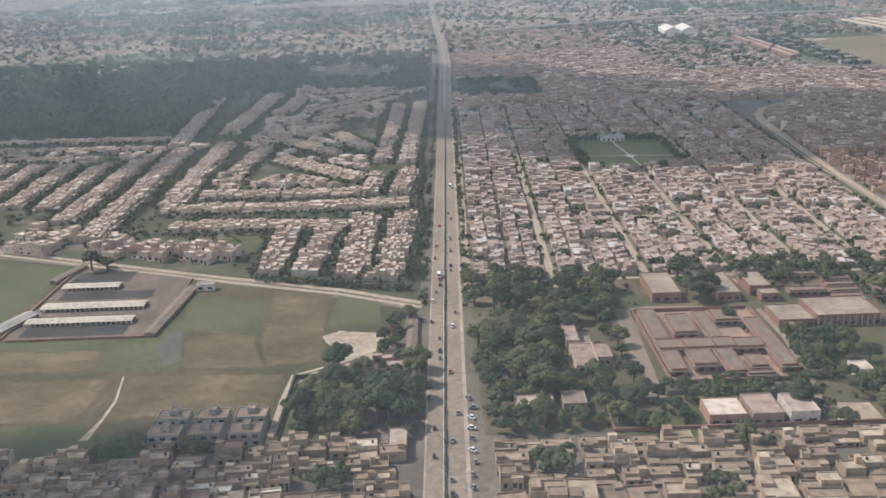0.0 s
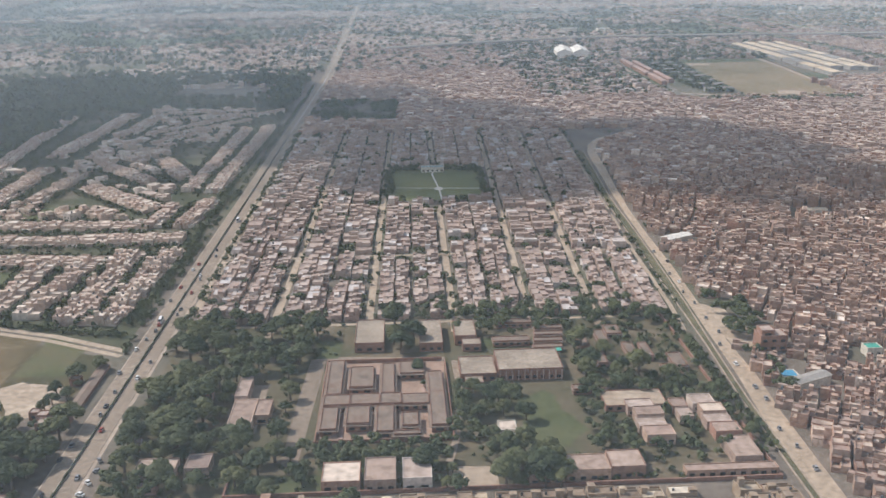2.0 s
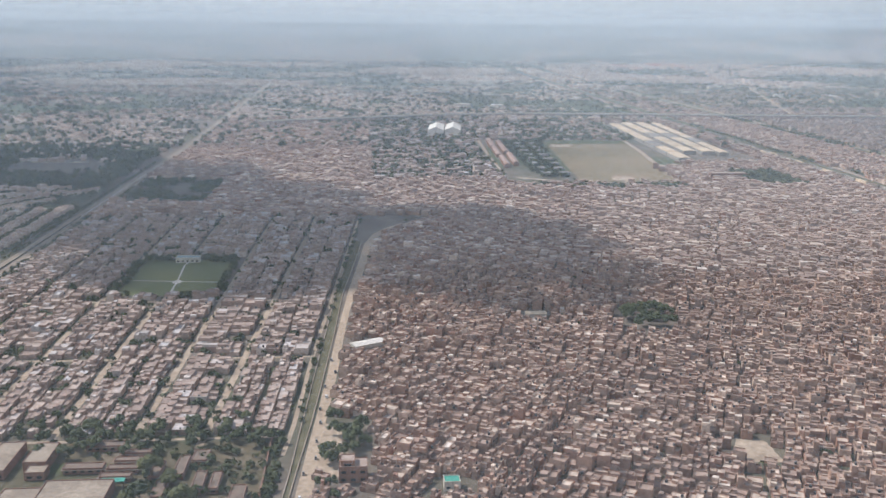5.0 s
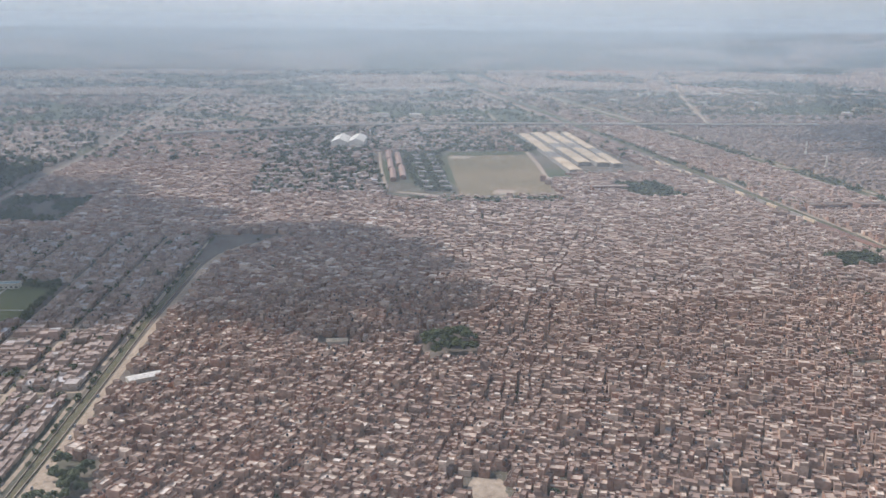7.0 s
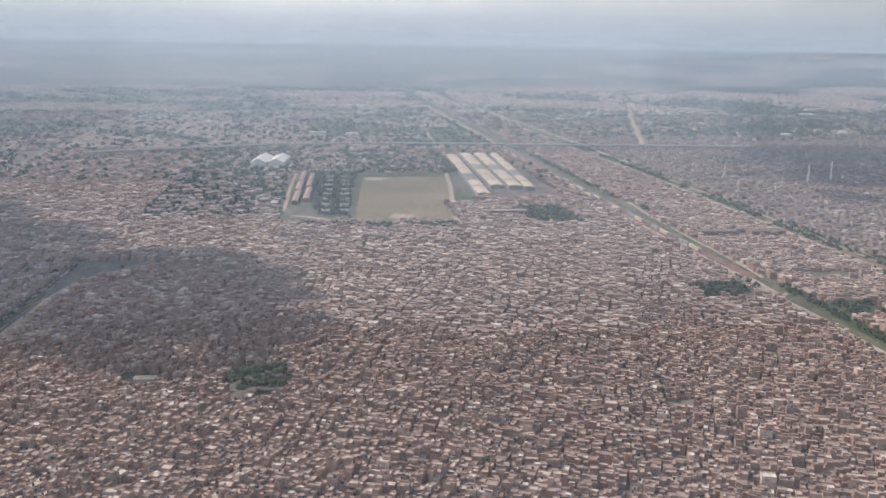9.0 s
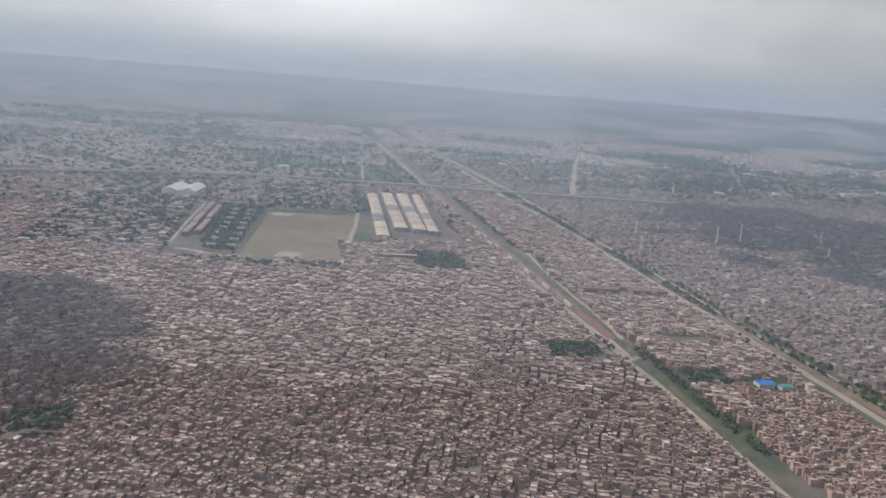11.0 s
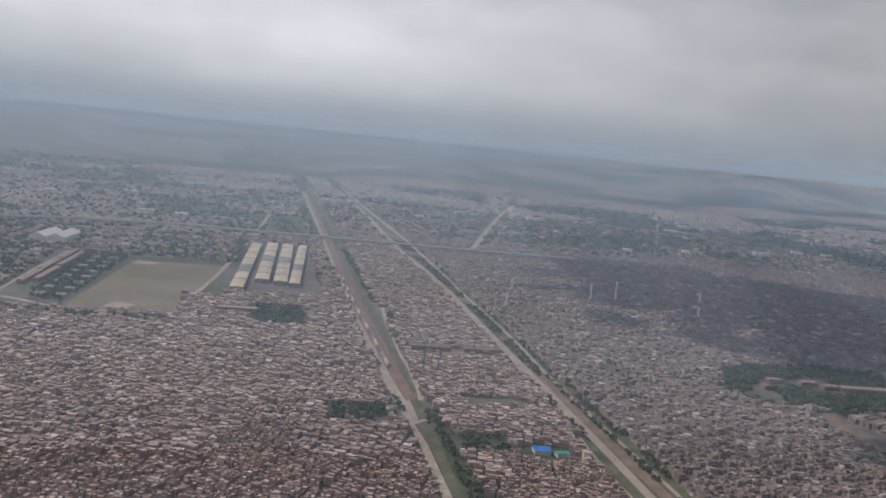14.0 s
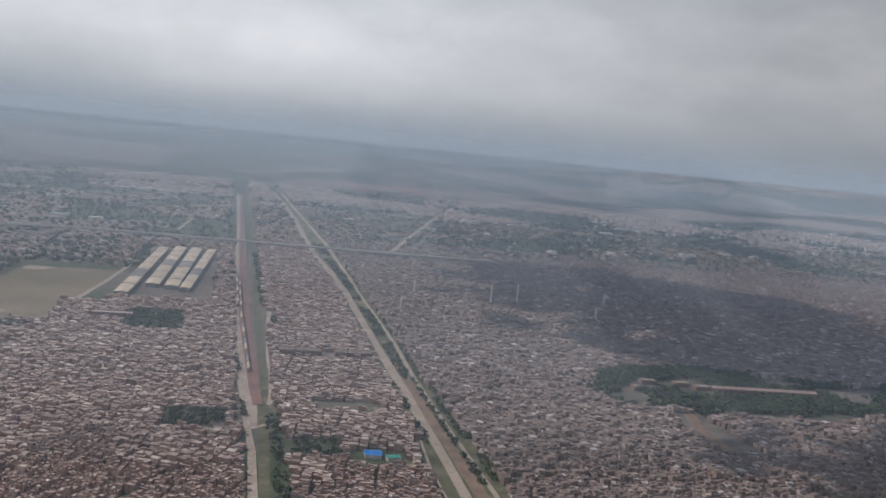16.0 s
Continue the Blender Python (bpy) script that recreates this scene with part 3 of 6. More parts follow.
patch(s, [(391, 1010), (412, 1014), (420, 1032), (392, 1036)], 0.07, rough=3)
patch(s, [(398, 786), (414, 782), (422, 800), (406, 812)], 0.07, rough=4)
strip(s, [(311, 826), (313, 940), (318, 1070)], 3.0, 0.065)
strip(s, [(436, 765), (441, 730), (447, 690)], 3.0, 0.06)
solid("road", s, bare_earth, "pale earth track round the sports ground", "track", kind="structure")

RAIL = [(607.5, 300), (608.5, 422), (609.5, 466), (610.5, 520), (610.5, 565), (610, 586), (608.5, 671), (606, 832), (606, 1013), (607.5, 1137), (609, 1320), (612, 1600), (616, 2300)]
WEEDS = [(608.5, 300), (609.8, 422), (611, 466), (612, 520), (613.5, 565), (616.5, 673), (617.5, 835), (620, 1018), (624, 1246), (628, 1500), (631, 2060), (634, 2500)]
s = Shape()
strip(s, WEEDS, [5.0, 5.0, 5.4, 5.6, 6.4, 5, 6.5, 8, 8, 9, 18, 20], 0.05)
solid("ground", s, weedy_grass, "weedy strip along the railway", "rail corridor", kind="structure")
s = Shape()
strip(s, [(606, 520), (605, 620), (603.5, 760), (603, 900), (604, 1100), (608, 1320), (612, 2300)], [8, 13, 13, 13, 13, 12, 12], 0.04)
solid("ground", s, verge, "dusty ground beside the tracks", "rail corridor", kind="structure")
s = Shape()
strip(s, [(603.2, 300), (604.6, 422), (605.4, 482), (604.0, 519), (602, 585), (598.4, 638), (599, 704)], [4.6, 4.6, 4.2, 3.4, 3.0, 2.6, 1.8], 0.075)
strip(s, [(617, 566), (619.8, 585), (621.3, 642), (620.2, 673), (622, 730), (623.7, 790), (628, 850), (630, 880)], [3, 4.5, 2.6, 2.2, 1.8, 2.2, 4, 2.5], 0.075)
strip(s, [(604.5, 520), (614, 528)], 3.0, 0.08)
strip(s, [(594, 1000), (598, 1115), (603, 1270), (607, 1420)], [8, 9, 8, 5], 0.075)
strip(s, [(583, 980), (588, 1100), (597, 1230)], [3, 4, 4], 0.07)
solid("road", s, bare_earth, "sandy paths beside the rails", "path", kind="structure")
s = Shape()
strip(s, RAIL[4:], [5.5, 6.5, 8.5, 9.5, 8.5, 7, 7, 6, 6], 0.5, depth=0.5)
solid("railway_bed", s, ballast, "rust-brown ballast bed of the railway", "rail bed", kind="structure")

WEST_ROAD = [(702.5, 300), (704.1, 426), (705.8, 490), (706.4, 550), (706.8, 613), (707.5, 657), (709.1, 747), (710, 836), (712.4, 983), (710.4, 1140), (705, 1259), (705.5, 1490), (709.9, 1763), (709, 1980), (700, 2500)]
EAST_ROAD = [(718.5, 300), (719.6, 427), (719.6, 520), (720, 588), (721, 660), (725, 750), (726.4, 867), (726.6, 955), (729, 1083), (730.5, 1248), (733, 1400), (730, 1587), (726, 1890), (722, 2500)]
CANAL_B = [((a + along(EAST_ROAD, y)) / 2 + 0.6, y) for a, y in WEST_ROAD]
s = Shape()
strip(s, CANAL_B, [30, 29, 29, 28, 28, 28, 29, 29, 29, 31, 34, 34, 30, 26, 22], 0.03)
strip(s, [(698, 300), (698.6, 426), (700.4, 480), (702, 520)], [8, 8, 7, 2], 0.034)
solid("ground", s, weedy_grass, "green canal belt between two roads", "canal belt", kind="structure")
s = Shape()
strip(s, WEST_ROAD, [5, 5.4, 5.6, 6, 8.4, 7.6, 6, 6.6, 8, 9, 9, 10, 10, 9, 8], 0.09, depth=0.09)
strip(s, EAST_ROAD, [2.6, 2.6, 2.6, 2.8, 3.4, 3.2, 3, 3, 4.4, 5.4, 6, 6, 6, 6], 0.09, depth=0.09)
strip(s, [(693.6, 300), (694.2, 426), (694.6, 463), (697.3, 498), (701, 530)], 1.3, 0.09)
strip(s, [(706, 932), (716, 935), (729, 940)], 3.0, 0.1)
solid("road", s, dusty_road, "long dusty roads on both banks of the canal", "road", kind="structure")
s = Shape()
strip(s, [(711.4, 300), (712.3, 426), (713.2, 490), (712.6, 551), (714.6, 628), (716, 700), (718, 760)], [7, 7, 7.6, 7, 6.4, 5, 2], 0.07)
strip(s, [(719, 1090), (719, 1180), (717, 1300)], [2, 5, 4], 0.07)
strip(s, [(899, 580), (890, 548), (887, 503), (880, 470)], [9, 8, 6, 3], 0.06)
patch(s, [(757, 1960), (790, 1930), (850, 1840), (862, 1890), (800, 2010), (770, 2040)], 0.05, rough=20)
patch(s, [(1740, 2400), (1990, 2420), (2000, 2520), (1750, 2520)], 0.05, rough=30)
patch(s, [(320, 2190), (525, 2160), (525, 2215), (330, 2260)], 0.05, rough=20)
solid("ground", s, brown_earth, "brown bare canal bed and dug earth", "earth", kind="structure")
s = Shape()
for line, w in (([(812, 1340), (842, 1430), (1000, 1943), (1250, 2700), (1432, 3150)], 9), ([(880, 1250), (895, 1276), (1054, 1722), (1250, 2150)], 5), ([(1080, 1290), (1121, 1386), (1610, 2506)], 6),
                ([(1035, 1490), (1061, 1559), (1377, 2313)], 5), ([(1407, 1525), (1711, 2043)], 6), ([(505, 1293), (520, 1500), (560, 2100)], 5), ([(98, 840), (98, 1060), (108, 1250)], 2.4), ([(93, 1120), (92, 1790)], 3.5), ([(134, 1640), (143, 2280)], 5)):
    strip(s, line, w, 0.06)
solid("road", s, dusty_road, "far dusty streets between the houses", "street", kind="structure")

# ---- masses of houses ----
OPEN_LAND = [
    # the tree patch, the dug yard, the tree clump by the canal road
    (300, 323, 386, 418), (302, 313, 262, 278), (176, 190, 266, 300),
    # sports ground and its neighbours
    (310, 453, 766, 1066), (453, 484, 860, 1066), (486, 577, 892, 1250), (262, 308, 1105, 1195),
    # groves
    (559, 592, 518, 548), (15, 75, 690, 790), (512, 556, 758, 830), (625, 632, 800, 860),
    (184, 197, 368, 379), (258, 271, 405, 414), (208, 219, 248, 257), (180, 191, 255, 264), (180, 187, 237, 245), (180, 192, 229, 237), (628, 700, 690, 706),
    (655, 684, 465, 486), (645, 682, 560, 577), (622, 650, 476, 502), (484, 518, 790, 802), (476, 486, 356, 364), (87, 102, 511, 523), (880, 905, 500, 580),
]
GROVE = [(877, 690), (846, 622), (852, 594), (904, 590), (908, 573), (1006, 569), (1062, 588), (1132, 640), (1130, 678), (1086, 672), (1025, 697), (935, 718)]


def in_outline(x, y, outline):
    odd = False
    for (xa, ya), (xb, yb) in zip(outline, outline[1:] + outline[:1]):
        if (ya > y) != (yb > y) and x < xa + (xb - xa) * (y - ya) / (yb - ya):
            odd = not odd
    return odd


def belt(x, y):
    """Land taken by the avenue, the drain and its road, the railway, the canal and the far streets."""
    if abs(x - main_x(y)) < 8.0:
        return True
    if y < 560 and along(SIDE_LANE if y > 285 else CANAL, y) - 2.6 < x < along(BANK, y) + (4.4 if 440 < y else 3.3):
        return True
    if 560 <= y < 626 and (abs(x - along(SIDE_LANE, y)) < 2.6 or abs(x - along(BANK, y)) < 5.4):
        return True
    if (597.0 if y > 530 else 601.5) < x < (622.5 if y < 560 else along(WEEDS, y) + 6.5):
        return True
    if along(WEST_ROAD, y) - (13 if y < 510 else 6.5) < x < along(EAST_ROAD, y) + (8.5 if y < 620 else 5.5):
        return True
    return abs(x - 842 - 0.31 * (y - 1430)) < 8 and y > 1340 or in_outline(x, y, GROVE)


def in_reach(x, y, margin=25.0):
    """Land that the flight looks over."""
    if math.hypot(x - 290, y - 15) > 4640 or x < -0.50 * y - margin or x > 620 + 0.84 * y + margin:
        return False
    return y > 140 + 0.30 * max(0.0, x - 20) - margin


def house_block(sh, rng, x, y, w, d, h, ang, fine):
    """A flat-roofed house with parapet, stair head, tank and dark window panels."""
    if fine and rng.random() < 0.6:
        # a lower front part before the taller rear
        f = rng.uniform(0.35, 0.6) * rng.choice((-1, 1))
        df = abs(f) * d
        for my, dd, hh in ((math.copysign((d - df) / 2, f), df, h * rng.uniform(0.45, 0.7)), (math.copysign(df / 2, -f), d - df, h)):
            sh.shell(x - my * math.sin(ang), y + my * math.cos(ang), 0, w, dd - 0.02, hh, rng.uniform(0.25, 0.5), 0.14, ang)
        d = d * 0.999
    elif fine:
        sh.shell(x, y, 0, w, d, h, rng.uniform(0.25, 0.5), 0.14, ang)
    else:
        sh.box(x, y, 0, w, d, h + 0.3, ang, 0, 1)
    c, s_ = math.cos(ang), math.sin(ang)
    if rng.random() < (0.75 if fine else 0.5):
        kw, kd = w * rng.uniform(0.28, 0.55), d * rng.uniform(0.25, 0.5)
        px, py = rng.choice((-1, 1)) * (w - kw) / 2 * 0.92, rng.choice((-1, 1)) * (d - kd) / 2 * 0.92
        sh.box(x + px * c - py * s_, y + px * s_ + py * c, h, kw, kd, rng.uniform(0.6, 1.15), ang, 0, 1)
    if rng.random() < 0.35:
        # a second wing one floor higher
        kw, kd = w * rng.uniform(0.4, 0.7), d * rng.uniform(0.4, 0.7)
        px, py = rng.choice((-1, 1)) * (w - kw) / 2 * 0.97, rng.choice((-1, 1)) * (d - kd) / 2 * 0.97
        if fine:
            sh.shell(x + px * c - py * s_, y + px * s_ + py * c, h - 0.1, kw, kd, 1.15, 0.25, 0.12, ang)
        else:
            sh.box(x + px * c - py * s_, y + px * s_ + py * c, h - 0.1, kw, kd, 1.3, ang, 0, 1)
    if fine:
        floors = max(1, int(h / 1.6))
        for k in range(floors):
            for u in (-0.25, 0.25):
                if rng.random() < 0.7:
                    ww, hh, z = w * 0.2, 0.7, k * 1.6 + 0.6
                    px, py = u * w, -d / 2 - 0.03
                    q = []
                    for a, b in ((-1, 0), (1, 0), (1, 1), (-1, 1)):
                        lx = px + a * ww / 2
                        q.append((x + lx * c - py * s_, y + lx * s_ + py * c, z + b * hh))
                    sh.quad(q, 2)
        if rng.random() < 0.3:
            px, py = rng.uniform(-0.3, 0.3) * w, rng.uniform(-0.3, 0.3) * d
            sh.drum(x + px * c - py * s_, y + px * s_ + py * c, h, 0.4, 0.8, 3, 6)


class Kit:
    """House patterns of one kind, each built once with its parts and then copied."""

    def __init__(self, name, label, group, seed, sizes, wall, roof):
        self.made, self.fresh, self.count = [], [], 0
        rng = random.Random(seed)
        for w, d, h in sizes:
            ob = thing(name, label, "house", pose(0, -500, 0), group=group)
            walls, deck = Shape(), Shape()
            front = d * rng.uniform(0.3, 0.5)
            rear, my = d - front, front / 2
            walls.shell(0, my, 0, w, rear - 0.01, h, rng.uniform(0.2, 0.4), 0.12, 0, 0, 0)
            part("walls", walls, wall, ob)
            deck.box(0, my, h + 0.004, w - 0.28, rear - 0.28, 0.04)
            part("roof", deck, roof, ob)
            cut = w * rng.uniform(0.35, 0.65)
            for x0, x1 in ((-w / 2, -w / 2 + cut), (-w / 2 + cut, w / 2)):
                wing = Shape()
                wing.shell((x0 + x1) / 2, -rear / 2, 0, x1 - x0 - 0.01, front - 0.01, h * rng.choice((0.1, 0.5, 0.55, 0.8, 1.0)), rng.uniform(0.15, 0.4), 0.11)
                part("front_wing", wing, (wall, roof), ob)
            kw, kd = w * rng.uniform(0.24, 0.36), d * rng.uniform(0.2, 0.32)
            px, py = rng.choice((-1, 1)) * (w - kw - 0.4) / 2, my + rng.choice((-1, 1)) * (rear - kd - 0.4) / 2
            room = Shape()
            room.box(px, py, h + 0.05, kw, kd, 0.95)
            room.box(px, py, h + 1.0, kw + 0.2, kd + 0.2, 0.1)
            part("stair_head", room, wall, ob)
            if rng.random() < 0.6:
                tank = Shape()
                tank.drum(-px, my, h + 0.05, 0.3, 0.5, 0, 8)
                tank.drum(-px, my, h + 0.55, 0.3, 0.1, 0, 8, 0.1)
                part("water_tank", tank, tank_black, ob)
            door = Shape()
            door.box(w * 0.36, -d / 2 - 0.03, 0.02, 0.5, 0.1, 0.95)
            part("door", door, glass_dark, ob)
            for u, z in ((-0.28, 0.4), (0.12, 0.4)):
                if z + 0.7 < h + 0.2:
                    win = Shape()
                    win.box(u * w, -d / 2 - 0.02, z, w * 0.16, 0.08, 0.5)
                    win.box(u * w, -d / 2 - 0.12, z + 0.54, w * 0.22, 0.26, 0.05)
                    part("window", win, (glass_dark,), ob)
            self.made.append((w, d, h, ob))
        self.fresh = [ob for *_, ob in self.made]

    def put(self, rng, x, y, w, d, h, ang):
        bw, bd, bh, ob = min(self.made, key=lambda q: abs(q[0] - w) + abs(q[1] - d) + rng.random() * 1.2)
        m = pose(x, y, 0, 0, 0, math.degrees(ang) + rng.choice((0, 0, 180))) @ Matrix.Diagonal((w / bw, d / bd, min(1.35, max(0.75, h / bh)), 1))
        self.count += 1
        if ob in self.fresh:
            self.fresh.remove(ob)
            ob.matrix_basis = m
        else:
            copy_thing(ob, m)


def sizes_of(seed, n, wide, deep, high):
    rng = random.Random(seed)
    return [(rng.uniform(*wide), rng.uniform(*deep), rng.uniform(*high)) for _ in range(n)]


LANE_TREES = []


def quarter(name, label, seed, x0, x1, y0, y1, ang=0.0, wide=(2.5, 4.4), deep=(3.4, 5.2), high=(1.4, 3.0), lane=0.9, cross=24.0,
            fine=True, keep=None, fill=0.97, mats=None, kit=None, single=None):
    """Rows of houses back to back along narrow lanes; returns how many were built."""
    rng = random.Random(seed)
    sh = Shape()
    cx, cy = (x0 + x1) / 2, (y0 + y1) / 2
    c, s_ = math.cos(ang), math.sin(ang)
    reach = math.hypot(x1 - x0, y1 - y0) / 2
    rx, ry = ((x1 - x0) / 2, (y1 - y0) / 2) if ang == 0 else (reach, reach)
    v, n, row = -ry, 0, 0
    while v < ry:
        d = rng.uniform(*deep)
        u = -rx + rng.uniform(0, 4)
        next_cross = u + rng.uniform(0.6, 1.4) * cross
        while u < rx:
            w = rng.uniform(*wide)
            lx, ly = u + w / 2, v + d / 2
            if ang and lane < 1.5:
                bend = noise.noise_vector(Vector((lx * 0.03, ly * 0.03, seed)))
                lx, ly = lx + 5 * bend.x + rng.uniform(-0.4, 0.4), ly + 6 * bend.y + rng.uniform(-0.7, 0.7)
            x, y = cx + lx * c - ly * s_, cy + lx * s_ + ly * c
            u += w + (0.04 if rng.random() < 0.8 else rng.uniform(0.3, 1.2))
            if u > next_cross:
                u += lane
                next_cross = u + rng.uniform(0.6, 1.4) * cross
            if rng.random() > fill or not (x0 <= x <= x1 and y0 <= y <= y1):
                continue
            if belt(x, y) or not in_reach(x, y) or (keep and not keep(x, y)):
                continue
            if any(a - w / 2 < x < b + w / 2 and e - d / 2 < y < f + d / 2 for a, b, e, f in OPEN_LAND):
                continue
            h = rng.uniform(*high) if rng.random() < 0.82 else high[1] * rng.uniform(1.0, 1.6)
            if kit and single(x, y):
                kit.put(rng, x, y, w * 0.985, d * 0.95, h, ang)
                continue
            house_block(sh, rng, x, y, w * 0.985, d * rng.uniform(0.88, 0.985), h, ang + rng.uniform(-0.16, 0.16), fine and y < 470 + 90 * noise.noise(Vector((x * 0.02, y * 0.02, 9.0))))
            n += 1
        v += d + (0.05 if row % 2 == 0 else (lane if lane > 1.5 else lane * rng.choice((0.08, 0.12, 0.2, 0.3, 1.0))))
        row += 1
    if n:
        solid(name, lifted(sh) if y1 > 2000 else sh, mats or (wall_mass, roof_mass, glass_dark, tank_black), label, "houses", kind="stuff")
    return n


small_kit = Kit("small_house", "low plaster house with a walled flat roof terrace", "houses along the avenue's cross lanes", 11,
                sizes_of(1, 16, (3.6, 7.0), (4.6, 8.0), (1.3, 2.1)), wall_small_piece, roof_small_piece)
dense_kit = Kit("brick_house", "narrow brick and plaster house with a flat dusty roof", "close-packed houses of the old quarter", 12,
                sizes_of(2, 10, (2.6, 4.3), (3.5, 5.1), (1.5, 3.0)), wall_piece, roof_piece)
colony_kit = Kit("colony_house", "two-storey plaster colony house with a pale roof terrace", "houses of the colony grid", 13,
                 sizes_of(3, 8, (4.6, 7.4), (5.2, 7.4), (2.3, 3.6)), wall_town_piece, roof_town_piece)
terrace_kit = Kit("terrace_house", "pale cream terrace house with a flat roof", "terrace houses of the western colony", 14,
                  sizes_of(4, 6, (4.4, 8.2), (5.2, 6.6), (1.9, 2.6)), wall_terrace_piece, roof_terrace_piece)
GREYER = (wall_east, roof_east, glass_dark, tank_black)
DENSE = "close-packed brick and plaster houses with flat roofs"
east = lambda x, y: x > along(BANK, y) and not (x < 296 and y < 345)
quarter("dense_houses", DENSE, 1, 174, 298, 150, 350, ang=1.12, keep=lambda x, y: x < 296 and y < 345, kit=dense_kit, single=lambda x, y: 178 < x < 240 and 210 < y < 262)
quarter("dense_houses", DENSE, 2, 176, 600, 150, 640, ang=1.2, keep=east)
quarter("dense_houses", DENSE, 3, 190, 600, 640, 1300, ang=1.25, wide=(3.0, 5.0), deep=(4.0, 6.0), fine=False, keep=lambda x, y: x > 196 and (y < 790 or x > 455))
quarter("villas", "houses with gardens among trees", 21, 196, 452, 790, 1300, wide=(5, 9), deep=(5, 8), lane=3, cross=24, fine=False, fill=0.55, mats=(wall_town, roof_town, glass_dark, tank_black))
quarter("dense_houses", DENSE, 4, 606, 706, 330, 700, ang=1.35)
quarter("dense_houses", DENSE, 5, 606, 712, 700, 1600, ang=1.4, wide=(3.0, 5.0), deep=(4.0, 6.0), fine=False)
quarter("dense_houses", DENSE, 6, 726, 1150, 300, 700, ang=0.12, wide=(3.0, 5.0), deep=(4.0, 6.0), mats=GREYER)
quarter("dense_houses", DENSE, 7, 726, 1900, 700, 1500, ang=0.12, wide=(3.6, 6.0), deep=(4.4, 6.6), fine=False, mats=GREYER)
quarter("dense_houses", DENSE, 12, 1150, 1300, 500, 700, wide=(3.6, 6.0), deep=(4.4, 6.6), fine=False, mats=GREYER)
# bottom strips before the park and on the avenue's other side
SMALL = (wall_small, roof_small, glass_dark, tank_black)
SMALL_GROVES = [(-32, -22, 163, 173), (17, 24, 169, 176), (62, 69, 176, 184), (-76, -69, 180, 186), (50, 56, 158, 163)]
quarter("small_houses", "low plaster houses with walled roof terraces", 8, -110, -9, 118, 184, ang=0.05, kit=small_kit, single=lambda x, y: y > 163, wide=(3.8, 6.6), deep=(4.6, 7.0), lane=1.3, high=(1.3, 2.0), mats=SMALL, keep=lambda x, y: not inside(x, y, SMALL_GROVES))
quarter("small_houses", "low plaster houses with walled roof terraces", 9, 7, 160, 118, 186, kit=small_kit, single=lambda x, y: y > 162, wide=(4.6, 7.4), deep=(5.4, 8.0), lane=1.4, high=(1.4, 2.2), mats=SMALL, keep=lambda x, y: not inside(x, y, SMALL_GROVES))
# the colony grid: columns of houses back to back between the streets
TOWN = (wall_town, roof_town, glass_dark, tank_black)


def colony_block(seed, i, y0, y1, far):
    rng = random.Random(seed)
    sh = Shape()
    mid = (y0 + y1) / 2
    count = max(2, 2 * round((street_x(i + 1, mid) - street_x(i, mid) - 4) / 13.5))
    for k in range(count):
        y = y0 + rng.uniform(0, 1.5)
        while y < y1 - 3:
            w = rng.uniform(4.2, 7.6)
            yc = y + w / 2
            left, right = street_x(i, yc) + 1.9, street_x(i + 1, yc) - 1.9
            if k >= count // 2:
                left += 0.5 * (k == count // 2)
            cell = (right - left) / count
            slope = (street_x(i, yc + 5) - street_x(i, yc - 5)) / 10
            d = cell * rng.uniform(0.8, 0.99)
            toward = -1 if k % 2 == 0 else 1
            x = left + (k + 0.5) * cell - toward * (cell - d) / 2 * rng.uniform(0.2, 1)
            y += w + (0.05 if rng.random() < 0.75 else rng.uniform(0.5, 1.6))
            if PARK[0] - 2 < x < PARK[1] + 2 and PARK[2] - 2 < yc < PARK[3] + 1:
                continue
            if rng.random() < 0.07:
                # an open plot with trees
                GARDENS.extend((x + rng.uniform(-2, 2), yc + rng.uniform(-2, 2), rng.uniform(0.9, 1.7)) for _ in range(4))
                continue
            if rng.random() < 0.3:
                GARDENS.append((x + toward * d * 0.55, yc + rng.uniform(-2, 2), rng.uniform(0.6, 1.2)))
            h = rng.choice((1.3, 1.5, 1.8, 2.2, 2.5, 2.9)) * rng.uniform(0.9, 1.1)
            ang = math.pi / 2 * toward - slope
            if far:
                house_block(sh, rng, x, yc, w * 0.985, d, h, ang, True)
            else:
                colony_kit.put(rng, x, yc, w * 0.985, d, h, ang)
    if sh.v:
        solid("colony_houses", sh, TOWN, "two-storey plaster colony houses with pale terraces", "houses", kind="stuff")


GARDENS = []
for i in range(6):
    for j, (ya, yb) in enumerate(zip(STREETS_Y, STREETS_Y[1:] + [640])):
        colony_block(100 + 10 * i + j, i, ya + 1.6, yb - 1.6, j > 0)
quarter("dense_houses", DENSE, 20, 6, 196, 640, 1300, ang=1.4, wide=(3.4, 5.6), deep=(4.4, 6.4), fine=False)
# the western colony: terraces back to back, with trees along their lanes
TERR = (wall_terrace, roof_terrace, glass_dark, tank_black)
rngt = random.Random(31)


TERRACES = []


def in_terrace(x, y, margin):
    for a, b, width in TERRACES:
        p, way = Vector((x, y, 0)) - a, b - a
        u = p.dot(way) / way.length_squared
        if -margin / way.length < u < 1 + margin / way.length and (p - way * u).length < width / 2 + margin:
            return True
    return False


